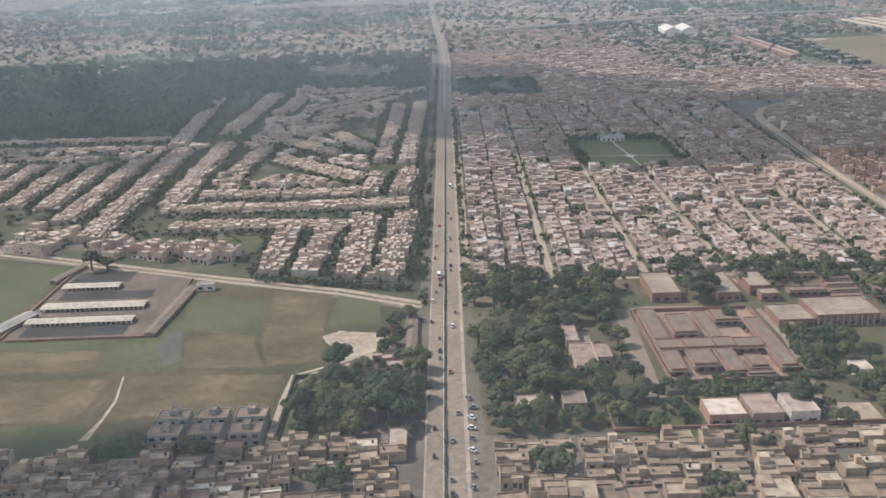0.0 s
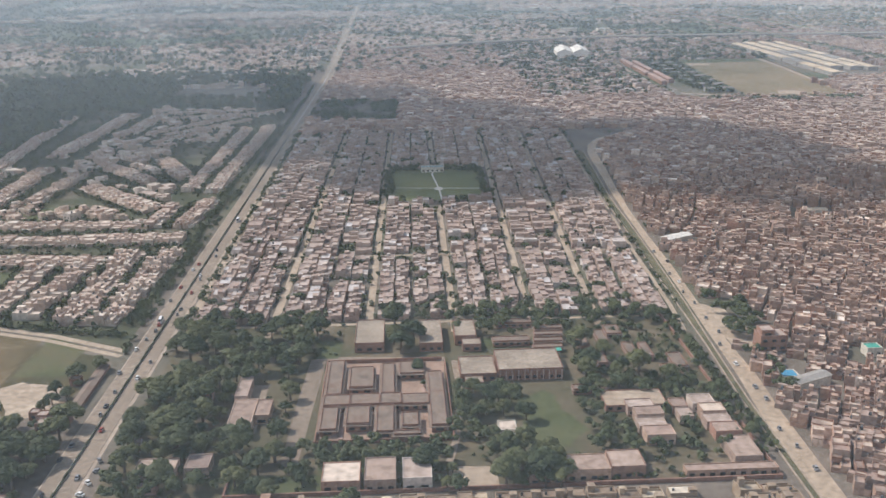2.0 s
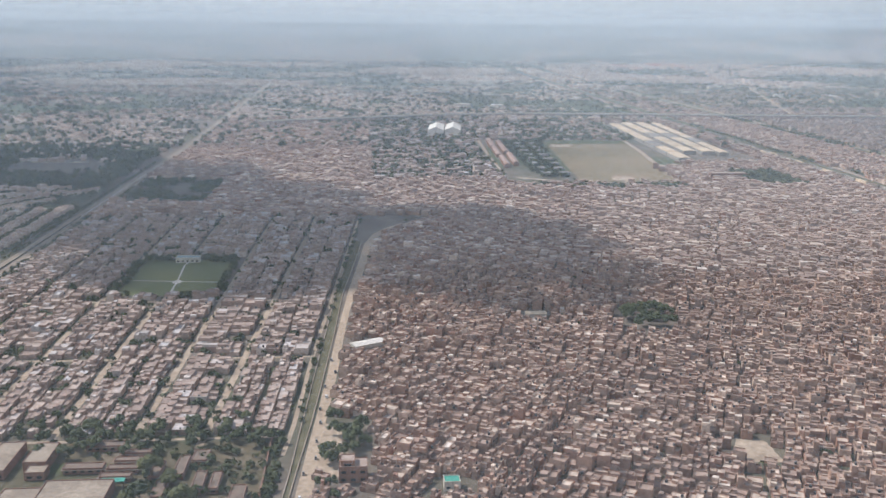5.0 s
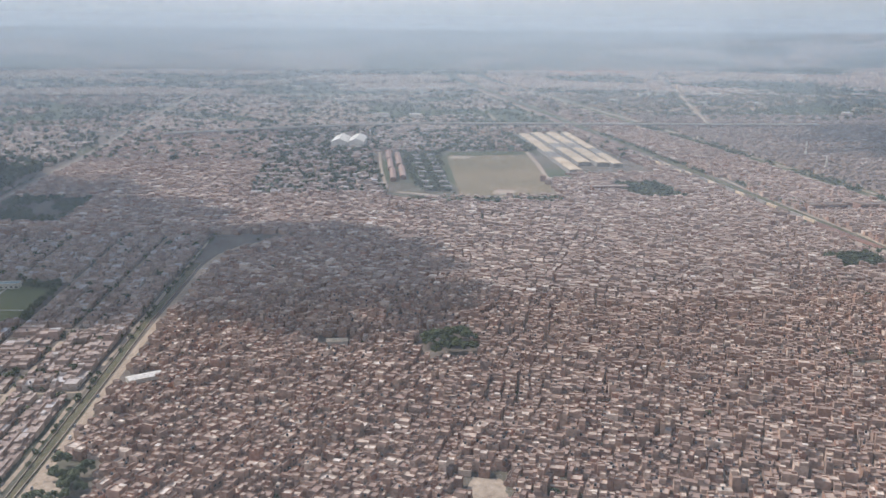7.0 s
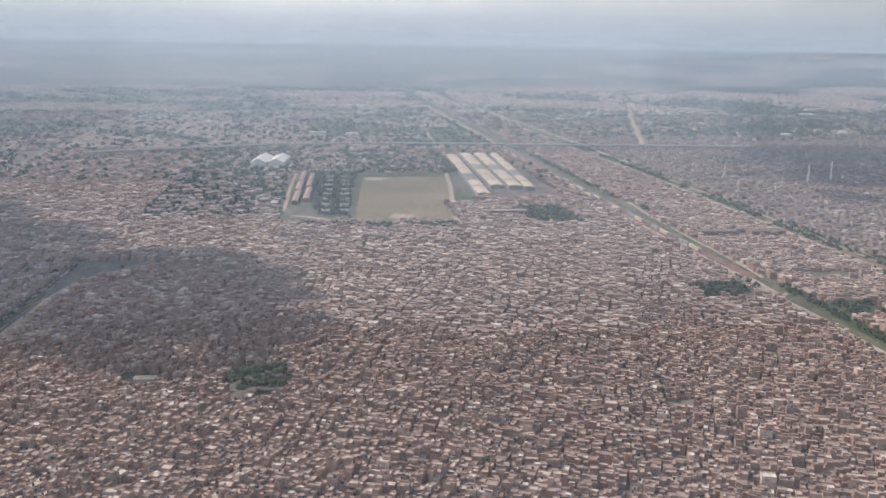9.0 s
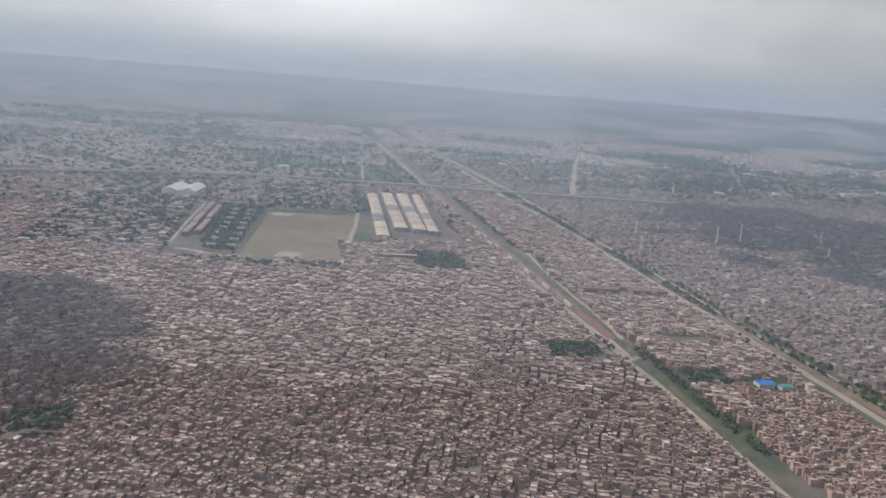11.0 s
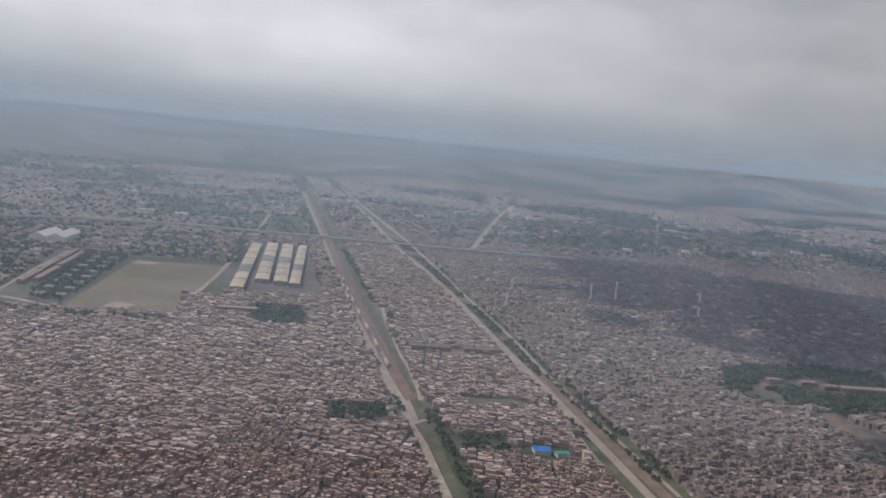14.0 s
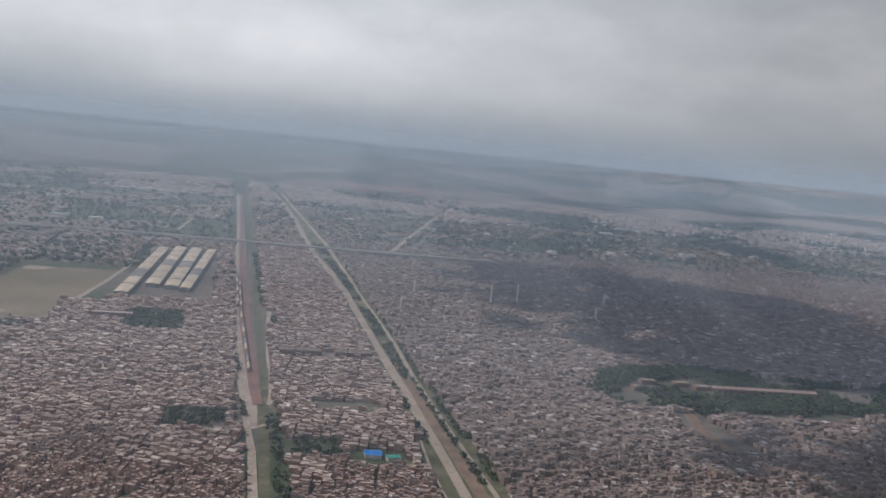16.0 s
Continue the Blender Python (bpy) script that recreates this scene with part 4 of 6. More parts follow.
def terrace_row(seed, a, b, width, wide=(4.2, 6.0), kit=None):
    """One terrace from a to b; broad ones stand two houses deep."""
    rng = random.Random(seed)
    sh = Shape()
    a, b = Vector((*a, 0)), Vector((*b, 0))
    way = (b - a).normalized()
    TERRACES.append((a, b, width))
    side = Vector((-way.y, way.x, 0))
    ang = math.atan2(way.y, way.x)
    deep = 2 if width > 8.5 else 1
    for k in range(deep):
        u = 0.0
        while u < (b - a).length - 2:
            w = rng.uniform(*wide)
            d = width / deep * rng.uniform(0.8, 0.99)
            shift = (k - (deep - 1) / 2) * width / deep + rng.uniform(-0.25, 0.25)
            p = a + way * (u + w / 2) + side * shift
            u += w + (0.03 if rng.random() < 0.86 else rng.uniform(0.6, 1.6))
            h = rng.choice((1.8, 2.0, 2.3, 2.5, 2.7))
            if kit:
                kit.put(rng, p.x, p.y, w * 0.98, d, h, ang + (math.pi if k else 0))
                continue
            front = d * rng.uniform(0.2, 0.45)
            turn = 1 if k else -1
            back = p - side * turn * front / 2
            sh.shell(back.x, back.y, 0, w * 0.97, d - front, h, 0.3, 0.14, ang)
            low = p + side * turn * (d - front) / 2
            sh.shell(low.x, low.y, 0, w * rng.uniform(0.6, 0.97), front - 0.02, h * rng.choice((0.25, 0.5, 0.55, 0.9)), 0.25, 0.12, ang)
            if rng.random() < 0.7:
                q = back + way * rng.uniform(-0.25, 0.25) * w
                sh.box(q.x, q.y, h, w * 0.3, d * 0.22, 0.85, ang, 0, 1)
            if rng.random() < 0.3:
                q = back + way * rng.uniform(-0.3, 0.3) * w + side * rng.uniform(-0.1, 0.1) * d
                sh.drum(q.x, q.y, h, 0.35, 0.6, 3, 6)
    for turn in (-1, 1):
        u = 0.0
        while u < (b - a).length:
            p = a + way * u + side * turn * (width / 2 + rng.uniform(1.2, 3.6))
            LANE_TREES.append((p.x, p.y, rng.uniform(0.7, 1.7)))
            u += rng.uniform(0.9, 3.2)
    if sh.v:
        solid("terrace_houses", sh, TERR, "terraces of pale two-storey row houses", "houses", kind="stuff")


for k, (a, b, width) in enumerate([
        ((-110, 417.5), (-36, 413), 13), ((-121, 394), (-15, 390.5), 13.5), ((-110, 366.5), (-38, 361), 13),
        ((-33, 412), (-31.5, 452), 8), ((-20, 410), (-16, 456), 10),
        ((-176, 403), (-180, 490), 12), ((-160, 380), (-162, 502), 12), ((-139, 352), (-146, 528), 13), ((-120, 402), (-124.5, 540), 13), ((-104, 464), (-99, 522), 11),
        ((-194, 408), (-198, 492), 12), ((-212, 420), (-216, 496), 12), ((-230, 424), (-234, 500), 12),
        ((-275, 544), (-166, 533), 7), ((-285, 571), (-160, 560), 7), ((-275, 517), (-190, 510), 7),
        ((-153, 540), (-171, 730), 12), ((-131, 578), (-127.5, 742), 14), ((-108, 655), (-104, 735), 13),
        ((-86, 494), (-38, 441), 13), ((-94, 550), (-57, 503), 12), ((-62, 561), (-38, 508), 12), ((-96, 585), (-66, 592), 10),
        ((-92, 648), (-34, 733), 11), ((-80, 640), (-32, 700), 10), ((-82, 616), (-54, 656), 10), ((-100, 738), (-37, 751), 11), ((-100, 712), (-56, 722), 10),
        ((-32, 722), (-12, 744), 10), ((-30.5, 480), (-28.5, 664), 10), ((-18.5, 476), (-13.8, 672), 10)]):
    terrace_row(200 + k, a, b, width)
for k, (a, b, width) in enumerate([((-60, 303), (-60.7, 357), 8.4), ((-48, 302), (-44.5, 358), 8.4), ((-32, 295), (-31.4, 371), 10), ((-20.6, 294), (-15.6, 373), 10)]):
    terrace_row(240 + k, a, b, width, (4.4, 5.6), terrace_kit)
quarter("terrace_houses", "large pale houses beside the field road", 230, -114, -69, 322, 352, ang=-0.4, wide=(6, 9), deep=(6, 8), high=(2.4, 3.4), lane=0.6, cross=60,
        keep=lambda x, y: 4 < y - (305 - (x + 88) * 0.42) - 4 < 22, mats=TOWN, kit=terrace_kit, single=lambda x, y: True)
quarter("terrace_houses", "pale houses beside the field road", 231, -170, -118, 330, 385, ang=-0.4, wide=(5, 7), deep=(5, 7), high=(1.9, 2.8), lane=2.5, cross=40,
        keep=lambda x, y: 6 < y - (322 - (x + 128) * 0.42) < 30 and not -148 < x < -130, mats=TERR)
quarter("terrace_houses", "pale houses among the colony's trees", 232, -112, -36, 425, 760, ang=-0.8, wide=(4.4, 6.4), deep=(5, 6.5), high=(1.8, 2.7), lane=4.5, cross=40, fill=0.75, mats=TERR,
        keep=lambda x, y: not in_terrace(x, y, 5.0) and not inside(x, y, [(-96, -58, 445, 485), (-66, -36, 535, 620)]))
quarter("terrace_houses", "pale houses among the colony's trees", 233, -290, -112, 400, 540, ang=1.5, wide=(4.4, 6.4), deep=(5, 6.5), high=(1.8, 2.7), lane=5, cross=40, fill=0.6, mats=TERR,
        keep=lambda x, y: not in_terrace(x, y, 5.0) and y > 345 - (x + 128) * 0.42)
for _ in range(2600):
    x, y = rngt.uniform(-280, -10), rngt.uniform(290, 760)
    if y > 318 - (x + 88) * 0.42 and not in_terrace(x, y, 0.8) and not inside(x, y, [(-95, -68, 336, 356), (-92, -66, 450, 478)]) and (x > -175 or y < 590):
        LANE_TREES.append((x, y, rngt.uniform(0.8, 1.8)))
LANE_TREES += [(x + rngt.uniform(-1, 1), 299 - (x + 60) * 0.3 + rngt.uniform(-1.5, 1.5), rngt.uniform(0.9, 1.6)) for x in range(-64, -10)]
LANE_TREES += [(-9.8 + rngt.uniform(-1.2, 1.2), y, rngt.uniform(0.9, 1.6)) for y in range(294, 480, 2)]
# far districts, sparser with distance
FAR = "hazy far-off district of flat-roofed houses"
patchy = lambda lo, scale, z: (lambda x, y: noise.noise(Vector((x * scale, y * scale, z))) > lo)
quarter("far_houses", FAR, 30, -900, -10, 900, 1300, wide=(4, 8), deep=(5, 8), lane=3, cross=30, fine=False, fill=0.5, keep=patchy(-0.12, 0.006, 1.0), mats=TERR)
quarter("far_houses", FAR, 37, -900, -10, 1300, 2000, ang=0.2, wide=(5, 9), deep=(5, 9), lane=3, cross=30, fine=False, fill=0.5, keep=patchy(-0.12, 0.005, 2.0))
quarter("far_houses", FAR, 38, 6, 196, 1300, 2000, ang=0.1, wide=(4.4, 8), deep=(5, 8), lane=2, cross=26, fine=False, fill=0.7, keep=patchy(-0.2, 0.006, 3.0), mats=TERR)
quarter("far_houses", FAR, 31, 196, 590, 1300, 2000, ang=0.12, wide=(5, 9), deep=(5, 8), lane=3, cross=30, fine=False, fill=0.55, keep=patchy(-0.05, 0.006, 4.0), mats=TERR)
quarter("far_houses", FAR, 35, 600, 712, 1600, 2100, wide=(5, 8), deep=(5, 8), lane=3, cross=30, fine=False, fill=0.5)
quarter("far_houses", FAR, 32, 740, 2200, 1500, 2100, ang=0.15, wide=(5, 9.5), deep=(5, 9), lane=3, cross=30, fine=False, fill=0.6, keep=patchy(-0.06, 0.005, 5.0), mats=SMALL)
quarter("far_houses", FAR, 33, -1500, 3500, 2000, 3000, ang=0.1, wide=(6, 12), deep=(6, 11), lane=5, cross=40, fine=False, fill=0.55, high=(2.5, 5), keep=patchy(-0.03, 0.0032, 6.0), mats=TERR)
quarter("far_houses", FAR, 34, -2300, 4200, 3000, 3800, wide=(8, 18), deep=(8, 16), lane=9, cross=60, fine=False, fill=0.5, high=(3, 6), keep=patchy(0.04, 0.0026, 7.0), mats=TERR)
quarter("far_houses", "pale specks of houses fading into the haze", 36, -2600, 4400, 3800, 4640, wide=(9, 22), deep=(8, 16), lane=14, cross=90, fine=False, fill=0.4, high=(3, 6), keep=patchy(0.1, 0.003, 8.0), mats=TERR)

# ---- trees ----


def clump(sh, rng, x, y, z, r, n, leaf, core=False):
    """A tuft of loose leaf blades, on a lumpy core where it is seen from near."""
    if core:
        base = len(sh.v)
        turn, k = rng.uniform(0, 6.28), 0.86 * r
        for b, m in ((-0.45, 5), (0.35, 6), (1.05, 4)):
            for i in range(m):
                a = turn + 2 * math.pi * (i + 0.5 * (m == 6)) / m
                q = k * rng.uniform(0.82, 1.12)
                sh.v.append((x + q * math.cos(a) * math.cos(b), y + q * math.sin(a) * math.cos(b), z + q * math.sin(b) * 0.8))
        sh.v.append((x, y, z + k * 0.85))
        low, mid, high, top = base, base + 5, base + 11, base + 15
        for i in range(6):
            j = (i + 1) % 6
            sh.f += [(low + i * 5 // 6, mid + j, mid + i), (mid + i, mid + j, high + i * 4 // 6)]
            if i * 4 // 6 != j * 4 // 6 % 4:
                sh.f.append((mid + j, high + (j * 4 // 6) % 4, high + i * 4 // 6))
                sh.m.append(0)
            if i * 5 // 6 != j * 5 // 6 % 5:
                sh.f.append((low + i * 5 // 6, low + (j * 5 // 6) % 5, mid + j))
                sh.m.append(0)
            sh.m += [0, 0]
        for i in range(4):
            sh.f.append((high + i, high + (i + 1) % 4, top))
            sh.m.append(0)
    for _ in range(n):
        a, b = rng.uniform(0, 2 * math.pi), math.asin(rng.uniform(-0.5, 1))
        q = r * rng.uniform(0.7, 1.06)
        p = Vector((x + q * math.cos(a) * math.cos(b), y + q * math.sin(a) * math.cos(b), z + q * math.sin(b) * 0.8))
        nrm = Vector((math.cos(a) * math.cos(b) + rng.uniform(-0.5, 0.5), math.sin(a) * math.cos(b) + rng.uniform(-0.5, 0.5), math.sin(b) + rng.uniform(-0.2, 0.7))).normalized()
        u = nrm.orthogonal().normalized()
        w = nrm.cross(u)
        turn = rng.uniform(0, math.pi)
        u, w = u * math.cos(turn) + w * math.sin(turn), w * math.cos(turn) - u * math.sin(turn)
        k = leaf * rng.uniform(0.6, 1.4)
        sh.quad([tuple(p - u * k - w * k * 0.7), tuple(p + u * k - w * k * 0.5), tuple(p + u * k * 0.6 + w * k), tuple(p - u * k * 0.8 + w * k * 0.7)])


def tree_shapes(seed, height, spread, blades=20, tufts=9, leaf=0.2):
    rng = random.Random(seed)
    trunk, crown = Shape(), Shape()
    trunk.drum(0, 0, -0.1, height * 0.05, height * 0.5, 0, 6, height * 0.025)
    for k in range(5):
        a = 2 * math.pi * k / 5 + rng.uniform(-0.4, 0.4)
        base = Vector((0, 0, height * rng.uniform(0.3, 0.45)))
        tip = Vector((math.cos(a) * spread * 0.6, math.sin(a) * spread * 0.6, height * rng.uniform(0.55, 0.75)))
        side = Vector((-math.sin(a), math.cos(a), 0)) * height * 0.018
        up = Vector((0, 0, height * 0.018))
        ring = (side, up, -side, -up)
        for i in range(4):
            p, q = ring[i], ring[(i + 1) % 4]
            trunk.quad([tuple(base + p), tuple(base + q), tuple(tip + q * 0.4), tuple(tip + p * 0.4)])
    for k in range(tufts):
        a, q = rng.uniform(0, 2 * math.pi), spread * math.sqrt(rng.random()) * 0.72
        z = height * (0.8 - 0.42 * (q / spread) ** 2) * rng.uniform(0.72, 1.02)
        clump(crown, rng, q * math.cos(a), q * math.sin(a), z, spread * rng.uniform(0.28, 0.46), blades, leaf, True)
    return trunk, crown


def tree_kind(seed, height, spread, label, tufts=9, blades=20, leaf=0.2):
    trunk, crown = tree_shapes(seed, height, spread, blades, tufts, leaf)
    ob = thing("tree", label, "tree", pose(0, -400, 0), group="broadleaf trees")
    part("trunk", trunk, bark, ob)
    part("crown", crown, leaves, ob)
    return ob


TREE_LABEL = "broad dark green leafy tree with an uneven crown"
TREES = [tree_kind(500 + i, h, r, TREE_LABEL, n + 9) for i, (h, r, n) in enumerate([(5.2, 2.6, 10), (6.2, 3.0, 12), (4.4, 2.3, 8), (7.0, 3.2, 13), (5.6, 2.4, 9), (3.6, 1.9, 7)])]
used = []


def plant(rng, x, y, size=1.0):
    src = rng.choice(TREES)
    k = size * rng.uniform(0.8, 1.2)
    m = pose(x, y, 0, 0, 0, rng.uniform(0, 360)) @ Matrix.Diagonal((k, k, k * rng.uniform(0.85, 1.15), 1))
    if src not in used:
        used.append(src)
        src.matrix_basis = m
        return src
    return copy_thing(src, m)


def mass_tree(rng, crowns, x, y, size):
    """A tree that stands in a thicket, joined with its neighbours."""
    k = size * rng.uniform(0.8, 1.2)
    for _ in range(11):
        a, q = rng.uniform(0, 2 * math.pi), 2.0 * k * math.sqrt(rng.random())
        clump(crowns, rng, x + q * math.cos(a), y + q * math.sin(a), k * rng.uniform(1.6, 3.0) + 1.2 * k - q * 0.35, k * rng.uniform(0.8, 1.25), 12, 0.24 * k, True)


def grove(seed, rect, n, gap=2.6, size=1.0, avoid=(), keep=None, mass=False):
    rng = random.Random(seed)
    x0, x1, y0, y1 = rect
    spots, crowns = [], Shape()
    for _ in range(n * 12):
        if len(spots) >= n:
            break
        x, y = rng.uniform(x0, x1), rng.uniform(y0, y1)
        if inside(x, y, avoid) or (keep and not keep(x, y)) or any((x - a) ** 2 + (y - b) ** 2 < gap * gap for a, b in spots):
            continue
        spots.append((x, y))
        if mass:
            mass_tree(rng, crowns, x, y, size)
        else:
            plant(rng, x, y, size)
    if mass and spots:
        solid("thicket", crowns, leaves_mass, "thicket of dark green broadleaf trees", "trees", kind="stuff")


BUILT = [(55, 88, 210, 264), (58, 92, 262, 291), (88, 126, 236, 276), (126, 160, 240, 282), (126, 158, 202, 232), (31, 40, 217, 246), (46, 55, 200, 264), (104, 122, 204, 238), (98, 107, 206, 222), (84, 98, 186, 199), (-9, 8, 0, 999)]
grove(1, (-37, -8, 189, 225), 46, 3.2, 1.05, keep=lambda x, y: not (x < -30 and y > 212))
grove(2, (7, 50, 238, 296), 68, 3.4, 1.15, BUILT)
grove(3, (7, 36, 206, 240), 42, 3.2, 1.1, BUILT)
grove(4, (45, 53, 200, 245), 12, 2.8, 1.0, BUILT)
grove(5, (88, 160, 200, 300), 72, 3.6, 0.95, BUILT, mass=True)
grove(10, (176.5, 182, 226, 256), 7, 2.6, 0.9, mass=True)
grove(11, (90, 107, 219, 236), 13, 3.2, 1.0, [(98, 107, 203, 218)])
grove(12, (123, 150, 232, 262), 16, 3.4, 1.0, [(124, 135, 264, 276), (131, 135, 248, 260), (141, 149, 251, 265), (148, 157, 238, 256)])
grove(13, (71.5, 80.5, 264, 288), 8, 3.2, 1.0)
grove(14, (100, 128, 286, 289), 8, 3.0, 0.8, mass=True)
grove(6, (177.5, 190, 266, 298), 14, 2.7, 1.1, mass=True)
grove(7, (302, 322, 388, 416), 18, 3.4, 1.25, mass=True)
grove(8, (10, 50, 188, 206), 10, 4.0, 0.9, BUILT)
grove(15, (52, 87, 199.5, 209), 22, 2.6, 0.8, mass=True)
grove(16, (34, 54, 187, 203), 10, 3.0, 0.8, [(36, 50, 189, 200)])
grove(17, (80, 88, 186, 197), 6, 2.6, 0.9)
grove(18, (69, 82, 238, 254), 3, 3.0, 0.7, [(70, 79, 234, 256)])
grove(19, (98, 112, 186, 202), 20, 2.8, 1.0)
grove(9, (-18, -10, 228, 262), 8, 3.0, 0.8)
for k, (xa, xb, ya, yb) in enumerate(SMALL_GROVES):
    grove(20 + k, (xa, xb, ya, yb), 5, 2.4, 0.95, mass=True)
grove(26, (-58, -48, 182.5, 185.5), 5, 2.0, 0.7)
grove(27, (8, 30, 187.5, 196), 12, 2.8, 0.85, BUILT, mass=True)
grove(28, (-126, -118, 316, 322), 3, 2.5, 1.1)


def far_trees(name, label, seed, rects, count, size=(1.6, 3.2), keep=None):
    rng = random.Random(seed)
    sh = Shape()
    total = sum((b - a) * (d - c) for a, b, c, d in rects)
    for a, b, c, d in rects:
        for _ in range(int(count * (b - a) * (d - c) / total)):
            x, y = rng.uniform(a, b), rng.uniform(c, d)
            if not in_reach(x, y) or (keep and not keep(x, y)):
                continue
            r = rng.uniform(*size)
            near, start = y < 700, len(sh.v)
            for k in range(3 if near else 2):
                clump(sh, rng, x + rng.uniform(-0.5, 0.5) * r, y + rng.uniform(-0.5, 0.5) * r, r * rng.uniform(0.5, 1.1), r * rng.uniform(0.5, 0.8), 7 if near else 5, r * (0.33 if near else 0.45))
            if y > 2000:
                # oversized far clumps are flattened to suit the camera's distant view
                sh.v[start:] = [(a_, b_, c_ * min(1.0, 5.0 / r)) for a_, b_, c_ in sh.v[start:]]
    solid(name, lifted(sh) if rects[0][3] > 2000 else sh, leaves_mass, label, "trees", kind="stuff")


def park_floor(x, y):
    return not inside(x, y, BUILT) and not (97 < x < 112 and 188 < y < 222)


sh = Shape()
rngt = random.Random(32)
for x, y, size in LANE_TREES + GARDENS:
    for k in range(3):
        clump(sh, rngt, x + rngt.uniform(-0.5, 0.5) * size, y + rngt.uniform(-0.5, 0.5) * size, size * rngt.uniform(0.6, 1.3), size * rngt.uniform(0.5, 0.8), 7, size * 0.33)
solid("street_trees", sh, leaves_mass, "lines of dark trees between terrace rows", "trees", kind="stuff")
far_trees("shrubs", "low shrubs and saplings among the park trees", 15, [(8, 160, 188, 296)], 900, (0.5, 1.2), keep=park_floor)
far_trees("shrubs", "low shrubs and saplings among the park trees", 16, [(126, 160, 196, 290)], 170, (1.0, 1.9), keep=lambda x, y: not inside(x, y, [(128, 144, 222, 231), (133, 141, 204, 230), (150, 157, 205, 226)]))


def beside(x, y):
    return 5.9 < abs(x - main_x(y)) < 7.4


off_roads = lambda x, y: not belt(x, y)
far_trees("street_trees", "dark green trees along colony streets", 1, [(-330, -112, 320, 600), (-110, -64, 318, 358)], 500, (0.9, 1.7), keep=lambda x, y: y > 312 - (x + 88) * 0.42 + 4)
far_trees("street_trees", "dark green trees along colony streets", 2, [(6, 186, 284, 640)], 2800, (0.8, 1.6), keep=lambda x, y: any(0.9 < abs(x - street_x(i, y)) < 2.1 for i in range(6)) and not (PARK[0] < x < PARK[1] and PARK[2] < y < PARK[3]) and noise.noise(Vector((x * 0.05, y * 0.05, 4.0))) > -0.1)
far_trees("park_trees", "dark trees round the colony park", 21, [(69, 73, 450, 524), (73, 87, 516, 526), (102, 120, 512, 526), (118, 122, 455, 520), (73, 117, 447, 450)], 150, (1.2, 2.2))
far_trees("garden_trees", "garden trees between the colony houses", 17, [(8, 158, 290, 640)], 420, (0.9, 1.8), keep=lambda x, y: not (PARK[0] < x < PARK[1] and PARK[2] < y < PARK[3]))
far_trees("canal_trees", "scrubby trees on the drain's bank", 20, [(161.5, 164, 200, 290)], 90, (0.8, 1.6))
far_trees("canal_trees", "scrubby trees along the drain and its lane", 18, [(160, 200, 300, 640)], 2600, (0.7, 1.5), keep=lambda x, y: 1.0 < x - along(SIDE_LANE, y) < 2.2 or 2.9 < x - along(BANK, y) < 4.0 and noise.noise(Vector((x * 0.06, y * 0.06, 1.0))) > 0.1)
far_trees("roadside_trees", "row of dark roadside trees and shrubs", 13, [(-11, 11, 268, 900)], 4000, (0.7, 1.5), keep=beside)
far_trees("garden_trees", "dark trees round the sports ground", 14, [(196, 310, 790, 1300), (372, 500, 1068, 1300)], 1500, (1.8, 3.4), keep=lambda x, y: not inside(x, y, [(262, 308, 1105, 1195), (310, 338, 826, 1070)]) and off_roads(x, y))
far_trees("garden_trees", "dark trees among the bungalows", 22, [(338, 388, 800, 1060)], 420, (1.8, 3.2), keep=lambda x, y: x < 362 + 0.075 * (y - 777))


def canal_bank(x, y):
    u = (x - along(WEST_ROAD, y)) / (along(EAST_ROAD, y) - along(WEST_ROAD, y))
    clumps = noise.noise(Vector((x * 0.02, y * 0.02, 6.0)))
    if y < 640:
        return 0.7 < u < 0.9 and clumps > -0.3 or 1.25 < u < 1.75 and clumps > -0.25 or -0.42 < u < -0.28 and 500 < y
    return 0.3 < u < 0.8 and clumps > -0.12 or 1.2 < u < 1.4 and clumps > 0.05


far_trees("canal_trees", "scrubby trees along the canal belt", 3, [(696, 740, 330, 1420)], 5200, (0.9, 2.2), keep=canal_bank)
far_trees("rail_trees", "bushes and trees along the railway", 4, [(614.5, 621, 380, 545), (599, 603, 540, 570), (622, 628, 880, 1250)], 300, (1.0, 2.2))
far_trees("rail_trees", "bushes and trees beside the railway houses", 23, [(626, 650, 476, 502), (625, 645, 705, 745), (628, 640, 780, 830), (597, 601, 640, 690)], 130, (1.2, 2.4))
far_trees("grove_trees", "dense grove of dark trees", 5, [(846, 1132, 569, 720)], 3400, (1.8, 3.8), keep=lambda x, y: in_outline(x, y, GROVE) and noise.noise(Vector((x * 0.022, y * 0.022, 2.0))) > -0.16 and not (936 < x < 1040 and 632 < y < 652))
far_trees("grove_trees", "dense grove of dark trees", 6, [(15, 75, 690, 790), (513, 555, 759, 828), (560, 591, 519, 547), (322, 372, 745, 762), (376, 446, 738, 756)], 900, (1.6, 3.0), keep=lambda x, y: x > 80 or noise.noise(Vector((x * 0.03, y * 0.03, 5.0))) > -0.22)
far_trees("wood", "broad dark wood in cloud shade", 7, [(-560, -165, 590, 1000), (-165, -10, 760, 1000)], 5200, (2.4, 5.0), keep=lambda x, y: not (-118 < x < -36 and 818 < y < 908))
far_trees("wood", "trees scattered among far houses", 8, [(-900, 600, 1000, 2000)], 5200, (2.2, 4.6), keep=lambda x, y: off_roads(x, y) and not inside(x, y, OPEN_LAND))
far_trees("wood", "trees scattered among far houses", 9, [(740, 2200, 1400, 2100), (612, 712, 1400, 2000)], 4200, (2.2, 4.6), keep=off_roads)
